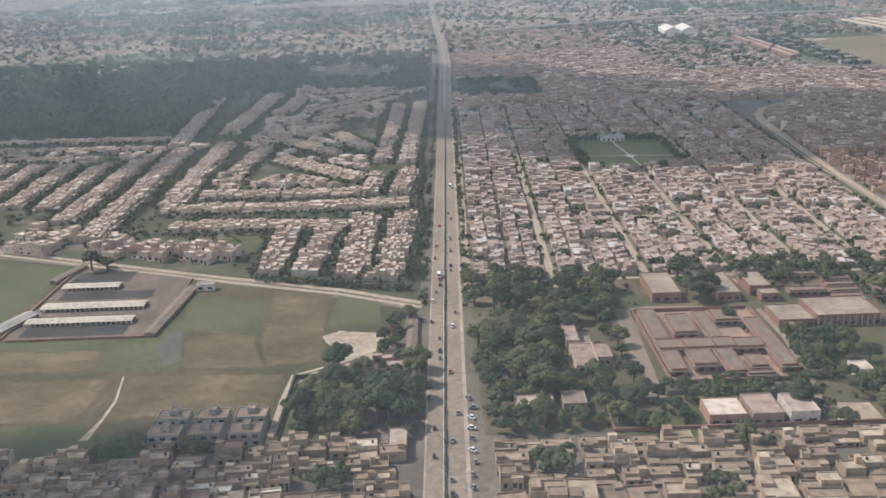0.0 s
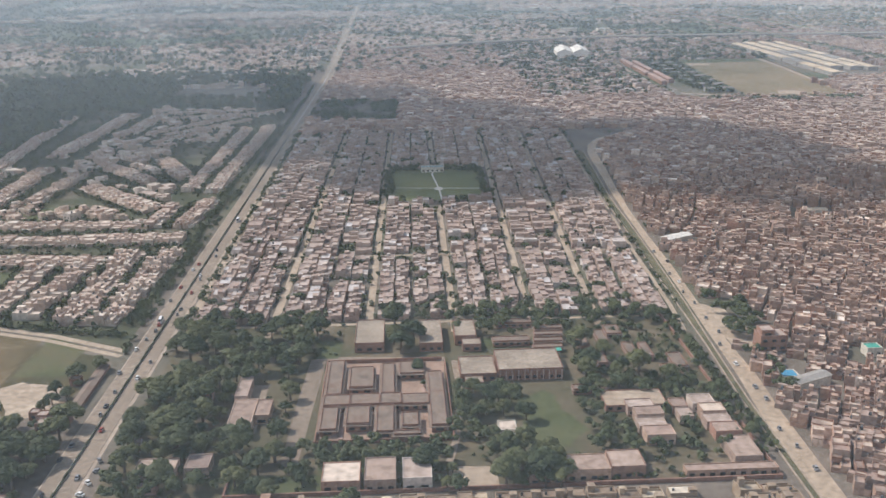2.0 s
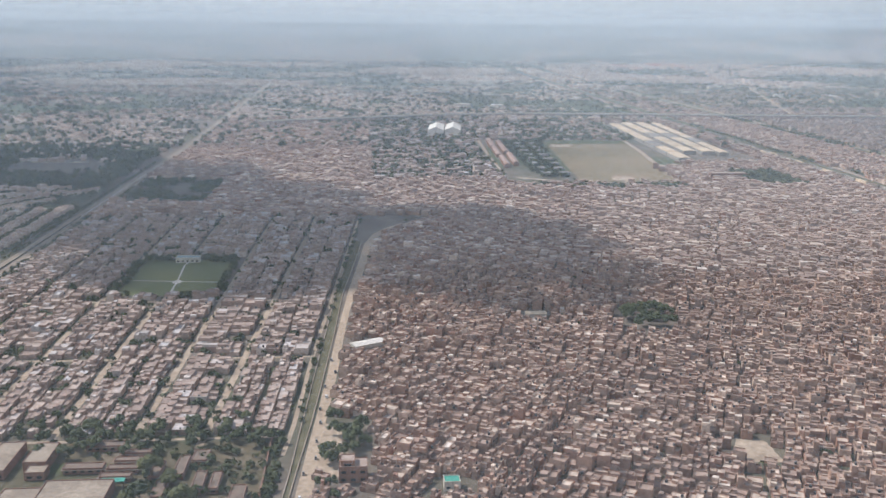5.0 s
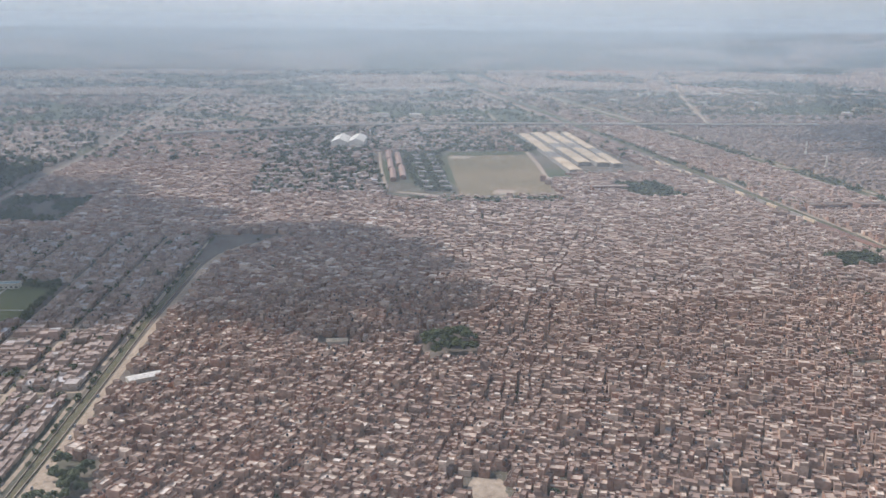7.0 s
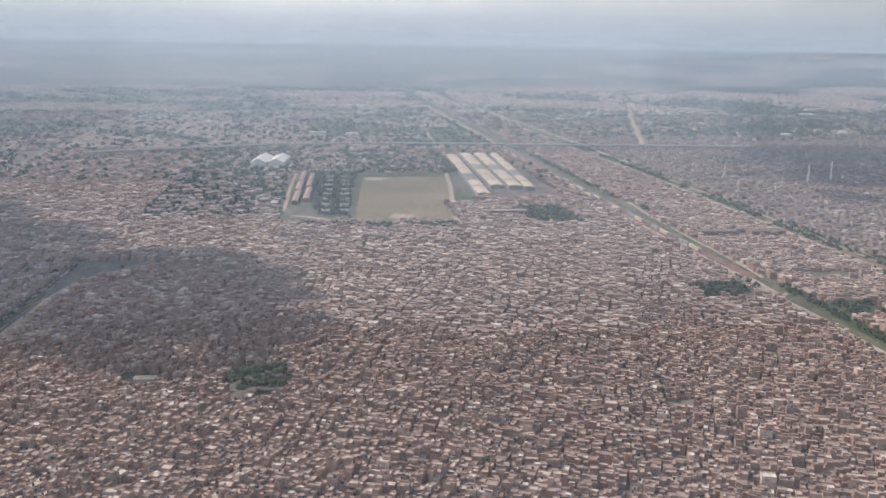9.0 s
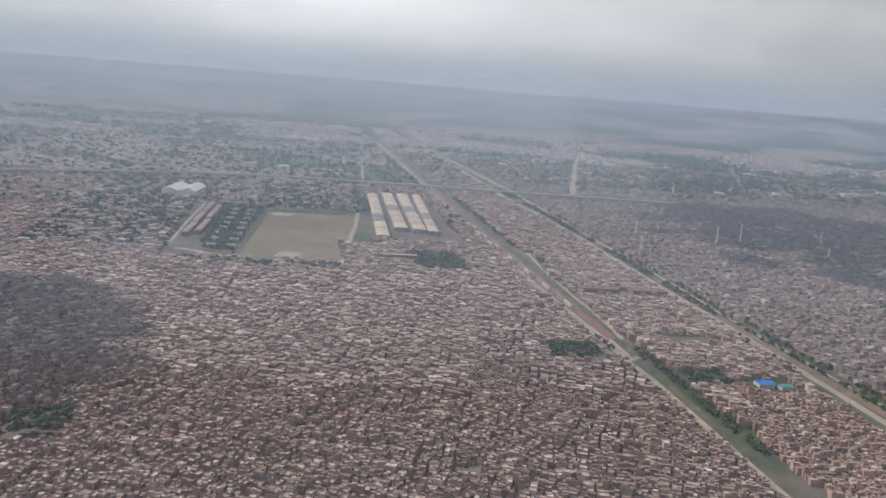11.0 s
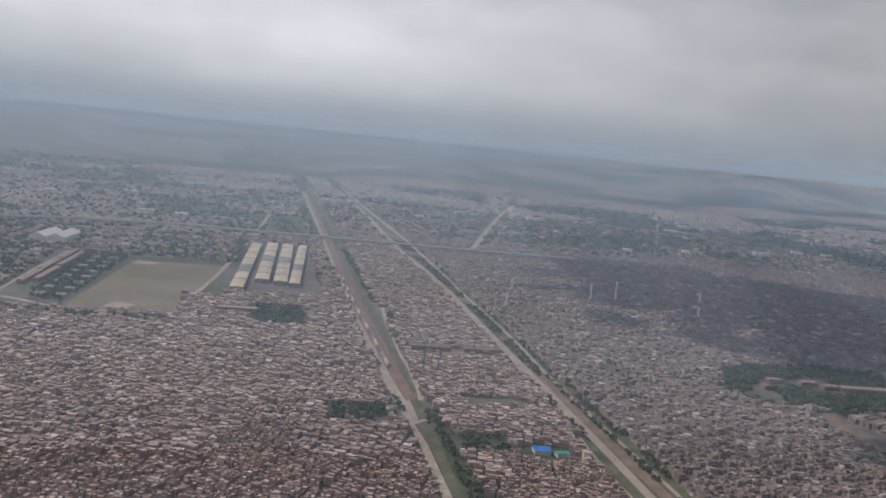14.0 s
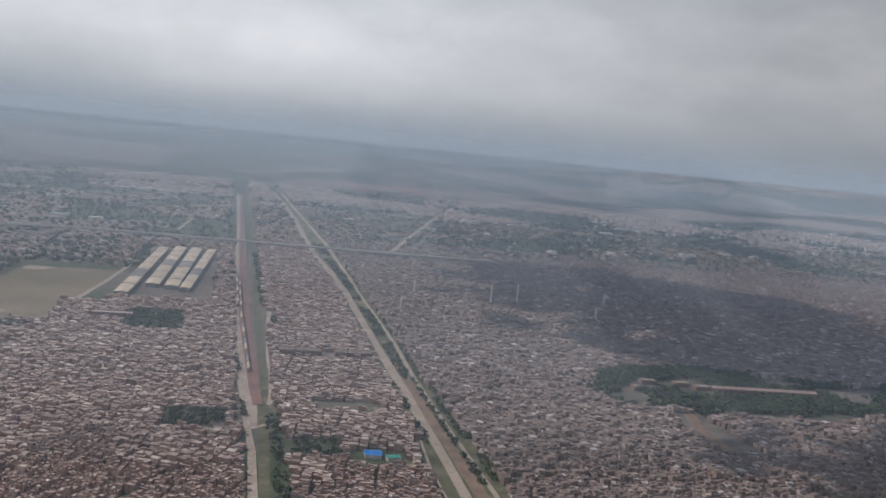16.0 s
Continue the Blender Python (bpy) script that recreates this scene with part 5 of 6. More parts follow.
far_trees("wood", "far hazy woods", 10, [(-1500, 3500, 2000, 3000)], 4600, (4, 8), keep=lambda x, y: off_roads(x, y) and noise.noise(Vector((x * 0.0032, y * 0.0032, 6.0))) < 0.16)
far_trees("wood", "far hazy woods", 11, [(-2300, 4200, 3000, 3800)], 4200, (5, 11), keep=off_roads)
far_trees("wood", "woods fading into the haze", 19, [(-2600, 4400, 3800, 4640)], 3600, (5, 12))
far_trees("garden_trees", "garden trees between the houses", 12, [(200, 600, 240, 790), (740, 1150, 330, 1300)], 900, (0.8, 1.9))

# ---- see-through sheets added to imitate haze ----


# partly clear sheet; its pale blue veils what lies behind it like haze
def haze_sheet_material(name, strength, base, foot, top):
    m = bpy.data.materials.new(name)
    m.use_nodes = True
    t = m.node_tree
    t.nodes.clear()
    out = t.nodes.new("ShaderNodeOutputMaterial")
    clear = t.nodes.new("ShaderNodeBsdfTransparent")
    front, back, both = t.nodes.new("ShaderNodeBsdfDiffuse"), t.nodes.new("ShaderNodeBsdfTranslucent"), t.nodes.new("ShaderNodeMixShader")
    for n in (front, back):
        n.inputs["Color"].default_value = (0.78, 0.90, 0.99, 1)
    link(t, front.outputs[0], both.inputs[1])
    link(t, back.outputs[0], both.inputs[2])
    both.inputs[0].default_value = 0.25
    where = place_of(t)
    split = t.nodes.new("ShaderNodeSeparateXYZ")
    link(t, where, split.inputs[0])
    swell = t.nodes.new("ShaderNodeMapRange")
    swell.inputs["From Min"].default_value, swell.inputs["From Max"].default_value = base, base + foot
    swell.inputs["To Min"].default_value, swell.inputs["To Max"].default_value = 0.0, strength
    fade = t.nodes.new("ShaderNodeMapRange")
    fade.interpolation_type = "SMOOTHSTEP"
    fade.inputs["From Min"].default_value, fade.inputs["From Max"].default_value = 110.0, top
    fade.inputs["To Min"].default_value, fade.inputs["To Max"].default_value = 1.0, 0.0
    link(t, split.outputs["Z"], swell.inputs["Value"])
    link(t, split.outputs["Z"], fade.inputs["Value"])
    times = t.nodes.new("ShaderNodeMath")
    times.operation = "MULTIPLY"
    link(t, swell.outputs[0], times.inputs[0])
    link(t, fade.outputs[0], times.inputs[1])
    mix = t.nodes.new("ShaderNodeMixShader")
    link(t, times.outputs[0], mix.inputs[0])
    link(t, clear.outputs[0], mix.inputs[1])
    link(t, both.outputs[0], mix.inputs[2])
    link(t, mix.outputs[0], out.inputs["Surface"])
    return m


# each sheet leans back to catch sun and sky, which sets the veil's brightness
HAZE_SHEETS = [(95, 0.12, 1, -0.1), (450, 0.20, 55, -1.0), (950, 0.25, 60, -1.2), (1700, 0.33, 75, -1.3), (2900, 0.34, 70, -1.3), (3900, 0.42, 50, -1.3)]
for y, strength, foot, lean in HAZE_SHEETS:
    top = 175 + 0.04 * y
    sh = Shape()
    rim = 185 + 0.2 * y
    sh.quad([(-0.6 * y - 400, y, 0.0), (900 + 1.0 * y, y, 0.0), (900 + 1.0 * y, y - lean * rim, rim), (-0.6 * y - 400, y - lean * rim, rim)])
    solid("haze", sh, haze_sheet_material("haze_sheet", strength, horizon_lift(290, y), foot, top), "leaning see-through sheet tinted to imitate haze over the city", "haze", kind="structure")

# ---- the school and its neighbours ----


def building(name, label, blocks, wall, roof, category="building", group="", eave=0.0, windows=True):
    """A flat-roofed building of one or more wings; blocks: x0, x1, y0, y1, height."""
    cx = sum((b[0] + b[1]) / 2 for b in blocks) / len(blocks)
    cy = sum((b[2] + b[3]) / 2 for b in blocks) / len(blocks)
    ob = thing(name, label, category, pose(cx, cy, horizon_lift(cx, cy) - (0.6 if horizon_lift(cx, cy) else 0)), group=group)
    for x0, x1, y0, y1, h in blocks:
        w, d, mx, my = x1 - x0, y1 - y0, (x0 + x1) / 2 - cx, (y0 + y1) / 2 - cy
        body = Shape()
        body.shell(mx, my, 0, w, d, h, 0.3, 0.15, 0, 0, 0)
        wing = part("walls", body, wall, ob)
        top = Shape()
        top.box(mx, my, h + 0.004, w - 0.34, d - 0.34, 0.05)
        if eave:
            for sx, sy, ww, dd in ((0, -d / 2 - eave / 2, w + 2 * eave, eave), (-w / 2 - eave / 2, 0, eave, d), (w / 2 + eave / 2, 0, eave, d)):
                top.box(mx + sx, my + sy, h * 0.78, ww, dd, 0.12, floor=True)
        part("roof", top, roof, ob)
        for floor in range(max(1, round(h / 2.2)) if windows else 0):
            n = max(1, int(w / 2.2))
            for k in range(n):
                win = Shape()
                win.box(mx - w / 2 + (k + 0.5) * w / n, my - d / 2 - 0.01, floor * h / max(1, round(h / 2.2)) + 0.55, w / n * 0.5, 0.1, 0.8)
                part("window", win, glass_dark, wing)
    return ob


SCHOOL = [("school_wing", (55.4, 59.4, 234, 256, 1.9)), ("school_wing", (55.2, 59.2, 209, 226, 1.9)), ("assembly_hall", (61.5, 67.9, 237, 250, 2.4)),
          ("school_wing", (55.2, 62, 227.2, 233, 2.1)), ("school_wing", (62.2, 69.8, 227, 233, 2.2)), ("school_wing", (70, 75.4, 227, 233, 2.2)), ("school_wing", (75.6, 82.6, 226.6, 232.4, 2.1)),
          ("assembly_hall", (61.6, 67.3, 211.5, 225, 2.4)), ("school_wing", (70.2, 73.6, 234, 253, 1.9)), ("school_wing", (69.2, 73.4, 206, 226, 2.0)),
          ("school_wing", (82.9, 86.8, 209, 246, 2.2)), ("classroom_block", (75.6, 79.6, 210, 220, 1.9)), ("classroom_block", (75.2, 82, 246, 254, 1.9)), ("school_wing", (73.6, 80, 204, 206.8, 1.7))]
south = lambda y: y if y > 227 else 227 - (227 - y) * 0.7
for name, block in SCHOOL:
    building(name, "low red-brick school block with a flat grey-brown roof", [(block[0], block[1], south(block[2]), south(block[3]), block[4])], brick_red, brick_roof, "school building", "school blocks", eave=0.7)
s = Shape()
patch(s, [(54.5, 210.5), (87, 210.5), (88, 258), (54.5, 258)], 0.03)
solid("pavement", s, mottled("brick_paving", (0.30, 0.205, 0.155), (0.42, 0.30, 0.235), 0.2, 1.5), "pinkish paved school courtyards", "courtyard", kind="structure")
s = Shape()
for x, y, wx, wy in ((60.5, 242, 1.0, 24), (69.0, 242, 1.2, 24), (60.4, 219, 1.0, 13), (68.3, 219, 1.0, 13), (81.5, 236, 0.9, 14)):
    s.box(x, y, 0.02, wx, wy, 0.25)
solid("pavement", s, pink_roof, "raised pinkish walkways between school wings", "walkway", kind="structure")
s = Shape()
for x, y, wx, wy in ((71, 258.4, 33, 0.3), (54.3, 234, 0.3, 48), (88.2, 234, 0.3, 47), (71, 210.3, 34, 0.3)):
    s.box(x, y, 0, wx, wy, 1.1)
solid("wall_school", s, brick_red, "red-brick boundary wall of the school", "wall", kind="structure")
for block in ((61.8, 70.6, 266, 285, 2.8), (81.2, 88.2, 265, 284, 2.6)):
    building("hall", "tall plain hall with a broad tan flat roof", [block], brick_red, tan_roof, "hall", "school halls")
building("hall", "stepped hall with a grey roof among trees", [(92, 98.5, 269, 282, 3.0), (94, 99.5, 264, 268.8, 2.2)], brick_red, tan_roof, "hall")
college = building("college", "large two-storey college with a broad stained roof", [(102.5, 120.5, 243, 257, 3.2), (92, 102, 243, 255, 2.2), (93, 98, 238.5, 242.8, 1.7)], brick_red, tan_roof, "college")
for k in range(11):
    sh = Shape()
    sh.box(1.6 + k * 1.72, -3.7, 0, 0.35, 0.3, 3.0)
    part("pillar", sh, pink_roof, college)
for k, y in enumerate((261.5, 266.5, 271.5, 276.5)):
    building("classroom_block", "long low classroom block with a brown flat roof", [(115 + k * 0.8, 123.5 + k * 0.8, y, y + 2.6, 1.6)], brick_red, brick_roof, "school building", "college classrooms", eave=0.5)
for y, x0 in ((267, 103.5), (281.5, 106)):
    building("classroom_block", "long low classroom block with a brown flat roof", [(x0, x0 + 11, y, y + 3.6, 1.7)], brick_red, brick_roof, "school building", "college classrooms", eave=0.5)
building("pavilion", "long low park pavilion with a blue-green roof", [(88.5, 101, 513.5, 519, 2.6), (92, 97, 519.2, 522, 2.0)], cream, mottled("teal_sheet_roof", (0.20, 0.29, 0.30), (0.28, 0.37, 0.37), 0.3, 1.2, rough=0.5), "pavilion")
awning = thing("awning", "bright green sheet awning on posts", "awning", pose(119.5, 259, 0))
sh = Shape()
sh.box(0, 0, 2.0, 6.4, 2.4, 0.1, floor=True)
part("canopy", sh, green_sheet, awning)
for x in (-3, 3):
    for y in (-1.1, 1.1):
        sh = Shape()
        sh.box(x, y, 0, 0.12, 0.12, 2.0)
        part("post", sh, steel, awning)
for x, y, w, d in ((130, 266, 2.8, 10), (136.5, 268, 3.0, 12), (133, 254, 3, 10), (143, 258, 3, 11), (147.5, 258, 2.4, 10), (141, 274, 4.5, 7), (151, 243, 4.5, 8), (154.5, 250, 4, 9), (126, 234, 9, 3)):
    building("classroom_block", "long brown-roofed block beside tall trees", [(x - w / 2, x + w / 2, y - d / 2, y + d / 2, 1.6)], brick_red, brick_roof, "school building", "long blocks among trees", eave=0.4)
building("white_house", "white two-storey house with roof terrace and porch", [(99.2, 103.6, 210, 215, 2.2), (100.4, 104.0, 205.5, 209.8, 1.2)], cream, roof_terrace_piece, "house")
building("ruined_hall", "roofless brown brick hall walls", [(128, 144, 222, 231, 1.6)], brick_red, bare_earth, "ruin")
for x0, x1, y0, y1, h, light in ((14.8, 24, 196, 202, 2.4, 0), (26, 31.5, 196.5, 203, 2.6, 1), (17, 21, 190.5, 193, 1.8, 0), (57.5, 66, 188.5, 197, 2.5, 0), (67, 74, 188, 198, 2.8, 0), (75.5, 82, 188, 197, 3.0, 1),
                                 (31.5, 35, 233, 245, 2.6, 1), (32, 38, 218, 232, 2.2, 0), (38, 42, 222, 231, 2.4, 0), (10, 12.5, 210, 213, 2.0, 1), (21, 25, 237, 240, 2.4, 0),
                                 (112, 122, 189, 196, 2.8, 0), (122.3, 130, 189.5, 197, 3.0, 0), (103.5, 111.5, 188, 193, 2.2, 0), (139, 160, 188.5, 191.5, 1.8, 0), (134, 141, 204, 209, 2.6, 0), (133.5, 140.5, 209.3, 214, 2.2, 1), (134, 141, 214.3, 219, 2.8, 0), (133, 140, 219.3, 224, 2.4, 1),
                                 (151, 157.5, 205, 210, 2.4, 0), (150.5, 157, 210.3, 215, 2.2, 1), (151, 157, 215.3, 220, 2.6, 0), (150, 156, 220.3, 226, 2.2, 1), (145, 148.5, 214, 219, 2.0, 1), (144.5, 148.5, 219.3, 224, 2.2, 0), (151.5, 158, 193, 203, 2.4, 0)):
    building("villa", "plain low house with a pale flat roof among trees", [(x0, x1, y0, y1, h)], wall_town_piece if light else wall_piece, roof_town_piece if light else roof_piece, "house", "houses among the trees")
s = Shape()
for x0, x1, y0, y1 in ((36, 160, 187.2, 187.6), (36, 36.4, 187.6, 196), (160, 160.4, 187, 300)):
    s.box((x0 + x1) / 2, (y0 + y1) / 2, 0, x1 - x0, y1 - y0, 1.0)
solid("wall_park", s, brick_red, "long brick boundary wall behind the houses", "wall", kind="structure")

# ---- the walled dairy compound in the field ----
s = Shape()
for x0, x1, y0, y1 in ((-128, -86, 252.6, 253), (-86.4, -86, 253, 303), (-130.5, -130, 253, 322)):
    s.box((x0 + x1) / 2, (y0 + y1) / 2, 0, x1 - x0, y1 - y0, 0.7)
solid("wall_compound", s, brick_red, "brick wall round the dairy compound", "wall", kind="structure")
s = Shape()
patch(s, [(-130, 253), (-86.5, 253), (-86.5, 304), (-130, 322)], 0.06)
solid("ground", s, mottled("trodden_earth", (0.12, 0.09, 0.072), (0.22, 0.165, 0.13), 0.07, 0.6), "dark trodden yard of the compound", "yard", kind="structure")
# near-black ground strips before and behind the sheds
s = Shape()
for x0, x1, y0, y1 in ((-126, -95, 255.5, 263), (-126.5, -95.5, 267.8, 271.6), (-126, -96, 286.4, 294), (-128, -108, 303, 314)):
    patch(s, [(x0, y0), (x1, y0), (x1, y1), (x0, y1)], 0.09)
solid("ground", s, mottled("dark_pen_ground", (0.035, 0.032, 0.034), (0.07, 0.062, 0.06), 0.1, 0.8), "dark ground strips of the cattle pens", "mud", kind="structure")
for x0, x1, y, d in ((-127, -95, 266.0, 4.4), (-127, -95, 278.6, 5.2), (-127.5, -109, 297.6, 4.6)):
    shed = thing("cattle_shed", "long open cattle shed with a pale roof on pillars", "shed", pose((x0 + x1) / 2, y, 0), group="dairy sheds")
    w = x1 - x0
    sh = Shape()
    sh.pitched(0, 0, 1.15, w, d, 0.35, 0, 0, 0, 0.3)
    part("roof", sh, shed_roof, shed)
    sh = Shape()
    sh.box(0, d / 2 - 0.15, 0, w, 0.3, 1.15)
    part("back_wall", sh, brick_red, shed)
    n = int(w / 1.5)
    for k in range(n + 1):
        sh = Shape()
        sh.box(-w / 2 + k * w / n, -d / 2 + 0.1, 0, 0.3, 0.3, 1.15)
        part("pillar", sh, cream, shed)


def long_shed(name, label, x, y, length, depth, h, ang, wall, roof, rise=0.8, group=""):
    ob = thing(name, label, "shed", pose(x, y, horizon_lift(x, y) - (0.6 if horizon_lift(x, y) else 0), 0, 0, ang), group=group)
    sh = Shape()
    sh.box(0, 0, 0, length, depth, h)
    part("walls", sh, wall, ob)
    sh = Shape()
    sh.pitched(0, 0, h + 0.004, length, depth, rise, 0, 0, 0, 0.25)
    part("roof", sh, roof, ob)
    return ob


long_shed("gallery", "long narrow brick gallery with a pinkish roof", -85, 273, 40, 3.2, 1.1, 86, brick_red, brick_roof, 0.4)
long_shed("gallery", "long narrow brick gallery with a pinkish roof", -131.5, 312, 18, 2.6, 1.1, 75, brick_red, brick_roof, 0.4)
long_shed("gallery", "grey lean-to gallery on the compound's edge", -132, 264, 20, 5, 1.2, 70, brick_red, concrete, 0.5)
building("gatehouse", "small pale gatehouse with flat roof", [(-82, -76, 291, 294, 2.0)], cream, concrete, "hut")

# ---- flats, shops and walls along the avenue ----
for k, x in enumerate((-64, -55, -46)):
    for dy in (0, 7.5):
        building("flats", "grey two-storey block of flats with a stair head", [(x - 3.6, x + 3.6, 186.5 + dy, 191.5 + dy, 3.4), (x - 0.9, x + 0.9, 188.5 + dy, 191 + dy, 4.4)], concrete, roof_small, "flats", "blocks of flats by the field")
for y0, y1 in ((232, 238), (238.3, 246), (246.3, 254), (254.3, 261)):
    long_shed("shop_row", "row of small shops under a brown pitched roof", -10.2, (y0 + y1) / 2, y1 - y0, 2.6, 1.3, 90, brick_red, brick_roof, 0.4, "shops along the avenue")
for x, y, w, d in ((-14, 224, 5, 3.5), (-10.5, 227, 3, 3), (-16.5, 228.5, 3, 3), (-19, 230, 2.6, 2.6), (-12, 185, 4.2, 8), (-15, 250, 3, 2.4), (-12, 212, 3, 3)):
    building("kiosk", "small brick hut with a pale roof", [(x - w / 2, x + w / 2, y - d / 2, y + d / 2, 2.0)], brick_red, roof_town, "hut", "huts by the avenue")
s = Shape()
for x0, x1, y0, y1 in ((-40, -39.5, 186, 221), (-39.5, -24, 220.6, 221.1)):
    s.box((x0 + x1) / 2, (y0 + y1) / 2, 0, x1 - x0, y1 - y0, 1.3)
solid("hedge", s, hedge_mat, "dark clipped hedge round the orchard", "hedge", kind="structure")
# the median's dark line, built as short raised strips
s = Shape()
rngh = random.Random(4)
for k in range(60, 640, 3):
    strip(s, [(main_x(k) + 0.1, k), (main_x(k + 2.8) + 0.1, k + 2.8)], rngh.uniform(0.3, 0.5), rngh.uniform(0.5, 0.85), depth=0.6)
solid("hedge", s, hedge_mat, "low dark strip along the median", "hedge", kind="structure")

# ---- landmarks in the dense quarter ----
long_shed("white_shed", "long bright white sheet-roofed shed", 190, 373, 13, 5, 1.7, 28, cream, white_sheet, 0.7)
long_shed("white_shed", "low workshop with a cream sheet roof", 264.5, 409.5, 9, 4.4, 1.7, 0, cream, warehouse_roof, 0.4)
building("green_roof_house", "house with a green sheet roof", [(210.5, 215, 250.5, 254.5, 2.6)], cream, green_sheet, "house")
building("orange_house", "three-storey brick house with a pink terrace", [(181.5, 189.5, 257, 263, 4.6), (182, 186, 258, 262.5, 6.0)], brick_red, roof_town, "house")
pool = thing("pool", "small blue water pool with a pale rim", "pool", pose(183.5, 241, 0))
sh = Shape()
sh.shell(0, 0, 0, 5, 5, 0.25, 0.15, 0.4, 0, 0, 0)
part("rim", sh, cream, pool)
sh = Shape()
sh.box(0, 0, 0.254, 4.1, 4.1, 0.05)
part("water", sh, mottled("pool_water", (0.05, 0.25, 0.42), (0.08, 0.32, 0.5), 0.5, rough=0.1), pool)
long_shed("warehouse", "low grey-roofed workshop by the canal road", 186, 233, 12, 4, 2.8, 25, cream, concrete, 0.5)
tent = long_shed("marquee", "bright blue tarpaulin marquee", 667, 479, 8.6, 8, 2.4, -4, cream, blue_sheet, 1.2)
long_shed("marquee", "pale green sheet-roofed hall beside the marquee", 677, 474.5, 7, 4.5, 2.2, 8, cream, green_sheet, 0.5)
for x0, x1, y in ((629, 640, 699), (641, 660, 699), (670, 679, 698), (680, 698, 698)):
    building("mill", "long dark red-brick mill with a flat roof", [(x0, x1, y - 6, y + 5, 4.5)], brick_red, brick_roof, "mill", "mills by the railway")

# ---- warehouses, hangars and rows by the sports ground ----
for (xa, ya), (xb, yb), w in (((497, 892), (513, 1222), 14), ((520, 945), (533, 1236), 15), ((538, 940), (552, 1236), 15), ((551, 932), (571, 1234), 12)):
    n = 7
    ang = math.degrees(math.atan2(yb - ya, xb - xa))
    for k in range(n):
        f = (k + 0.5) / n
        grey = (k * 7 + int(xa)) % 6 == 1
        ob = long_shed("warehouse", "long warehouse with a weathered grey roof" if grey else "long warehouse with a pale cream roof", xa + (xb - xa) * f, ya + (yb - ya) * f,
                       math.hypot(xb - xa, yb - ya) / n - 3.5, w - 2, 4.0, ang, concrete, concrete if grey else warehouse_roof, 0.8, "warehouses by the railway")
for x in (277, 297):
    long_shed("hangar", "large white sheet-roofed hangar", x, 1152, 62, 18, 6.0, 84, white_sheet, white_sheet, 4.0, "white hangars")
for x, y0, y1 in ((321, 858, 920), (323, 925, 990), (326, 995, 1060), (331, 870, 940), (334, 950, 1040)):
    long_shed("barrack", "long red-brown brick barrack", x, (y0 + y1) / 2, y1 - y0, 5, 3.5, 87, brick_red, pink_roof, 0.9, "brick barracks")
for r in range(8):
    for k, x in enumerate((346, 362)):
        building("bungalow", "grey-roofed bungalow among trees", [(x + r * 1.2 - 4, x + r * 1.2 + 4, 806 + r * 30, 815 + r * 30, 3.2)], concrete, concrete, "bungalow", "bungalows by the sports ground")
building("market_hall", "long dark brick market hall with a pale roof", [(485, 517, 792, 801, 4.5)], brick_red, roof_town, "hall")
long_shed("station_shed", "long brown station platform roof", 994, 643.5, 86, 8, 3.2, -3, brick_red, pink_roof, 1.2)
for x, y in ((931, 657), (944, 648), (905, 660), (890, 640)):
    building("station_house", "low brown railway house among trees", [(x - 6, x + 6, y - 3.5, y + 3.5, 3.0)], brick_red, tan_roof, "house", "railway houses")
for k in range(6):
    building("factory", "long pale far-off factory building", [(345 + k * 28, 369 + k * 28, 2140 + k * 5, 2156 + k * 5, 7)], cream, white_sheet, "factory", "far factories", windows=False)
rngf = random.Random(77)
for k in range(14):
    x, y = rngf.uniform(930, 1190), rngf.uniform(2720, 3080)
    long_shed("far_block", "red-roofed far-off apartment block", x, y, 36, 11, 7, rngf.uniform(-10, 10), cream, red_tiles, 2.5, "red-roofed blocks")
for x, y in ((640, 3310), (665, 3330), (690, 3300), (1720, 3880), (2230, 3880), (2260, 3900), (2320, 3880), (-280, 4180), (1960, 3980), (1500, 3500), (1540, 3520)):
    building("far_hall", "bright white far-off hall above the trees", [(x, x + 26, y, y + 10, 6)], cream, white_sheet, "hall", "far pale halls", windows=False)
for k in range(110):
    y = rngf.uniform(1450, 4300)
    x = rngf.uniform(-0.3 * y, 640 + 0.7 * y)
    if not belt(x, y) and math.hypot(x - 290, y) < 4550:
        w = rngf.uniform(10, 30)
        building("far_hall", "pale far-off hall above the trees", [(x, x + w, y, y + rngf.uniform(8, 16), rngf.uniform(5, 9))], cream, white_sheet if k % 3 else roof_town, "hall", "far pale halls", windows=False)


def minaret(x, y, h):
    ob = thing("minaret", "slender pale minaret with a balcony", "minaret", pose(x, y, 0), group="minarets")
    for name, z, r, hh, r2 in (("base", 0, 2.0, 4, 1.9), ("shaft", 4, 1.2, h - 8, 0.95), ("balcony", h - 4, 1.7, 0.7, 1.7), ("lantern", h - 3.3, 0.8, 2.4, 0.8), ("cap", h - 0.9, 1.0, 1.8, 0.1)):
        sh = Shape()
        sh.drum(0, 0, z, r, hh, 0, 10, r2)
        part(name, sh, cream, ob)


for x, y, h in ((865, 966, 22), (897, 976, 24), (790, 1010, 16), (757, 905, 14), (1010, 1005, 15), (960, 905, 13)):
    minaret(x, y, h)

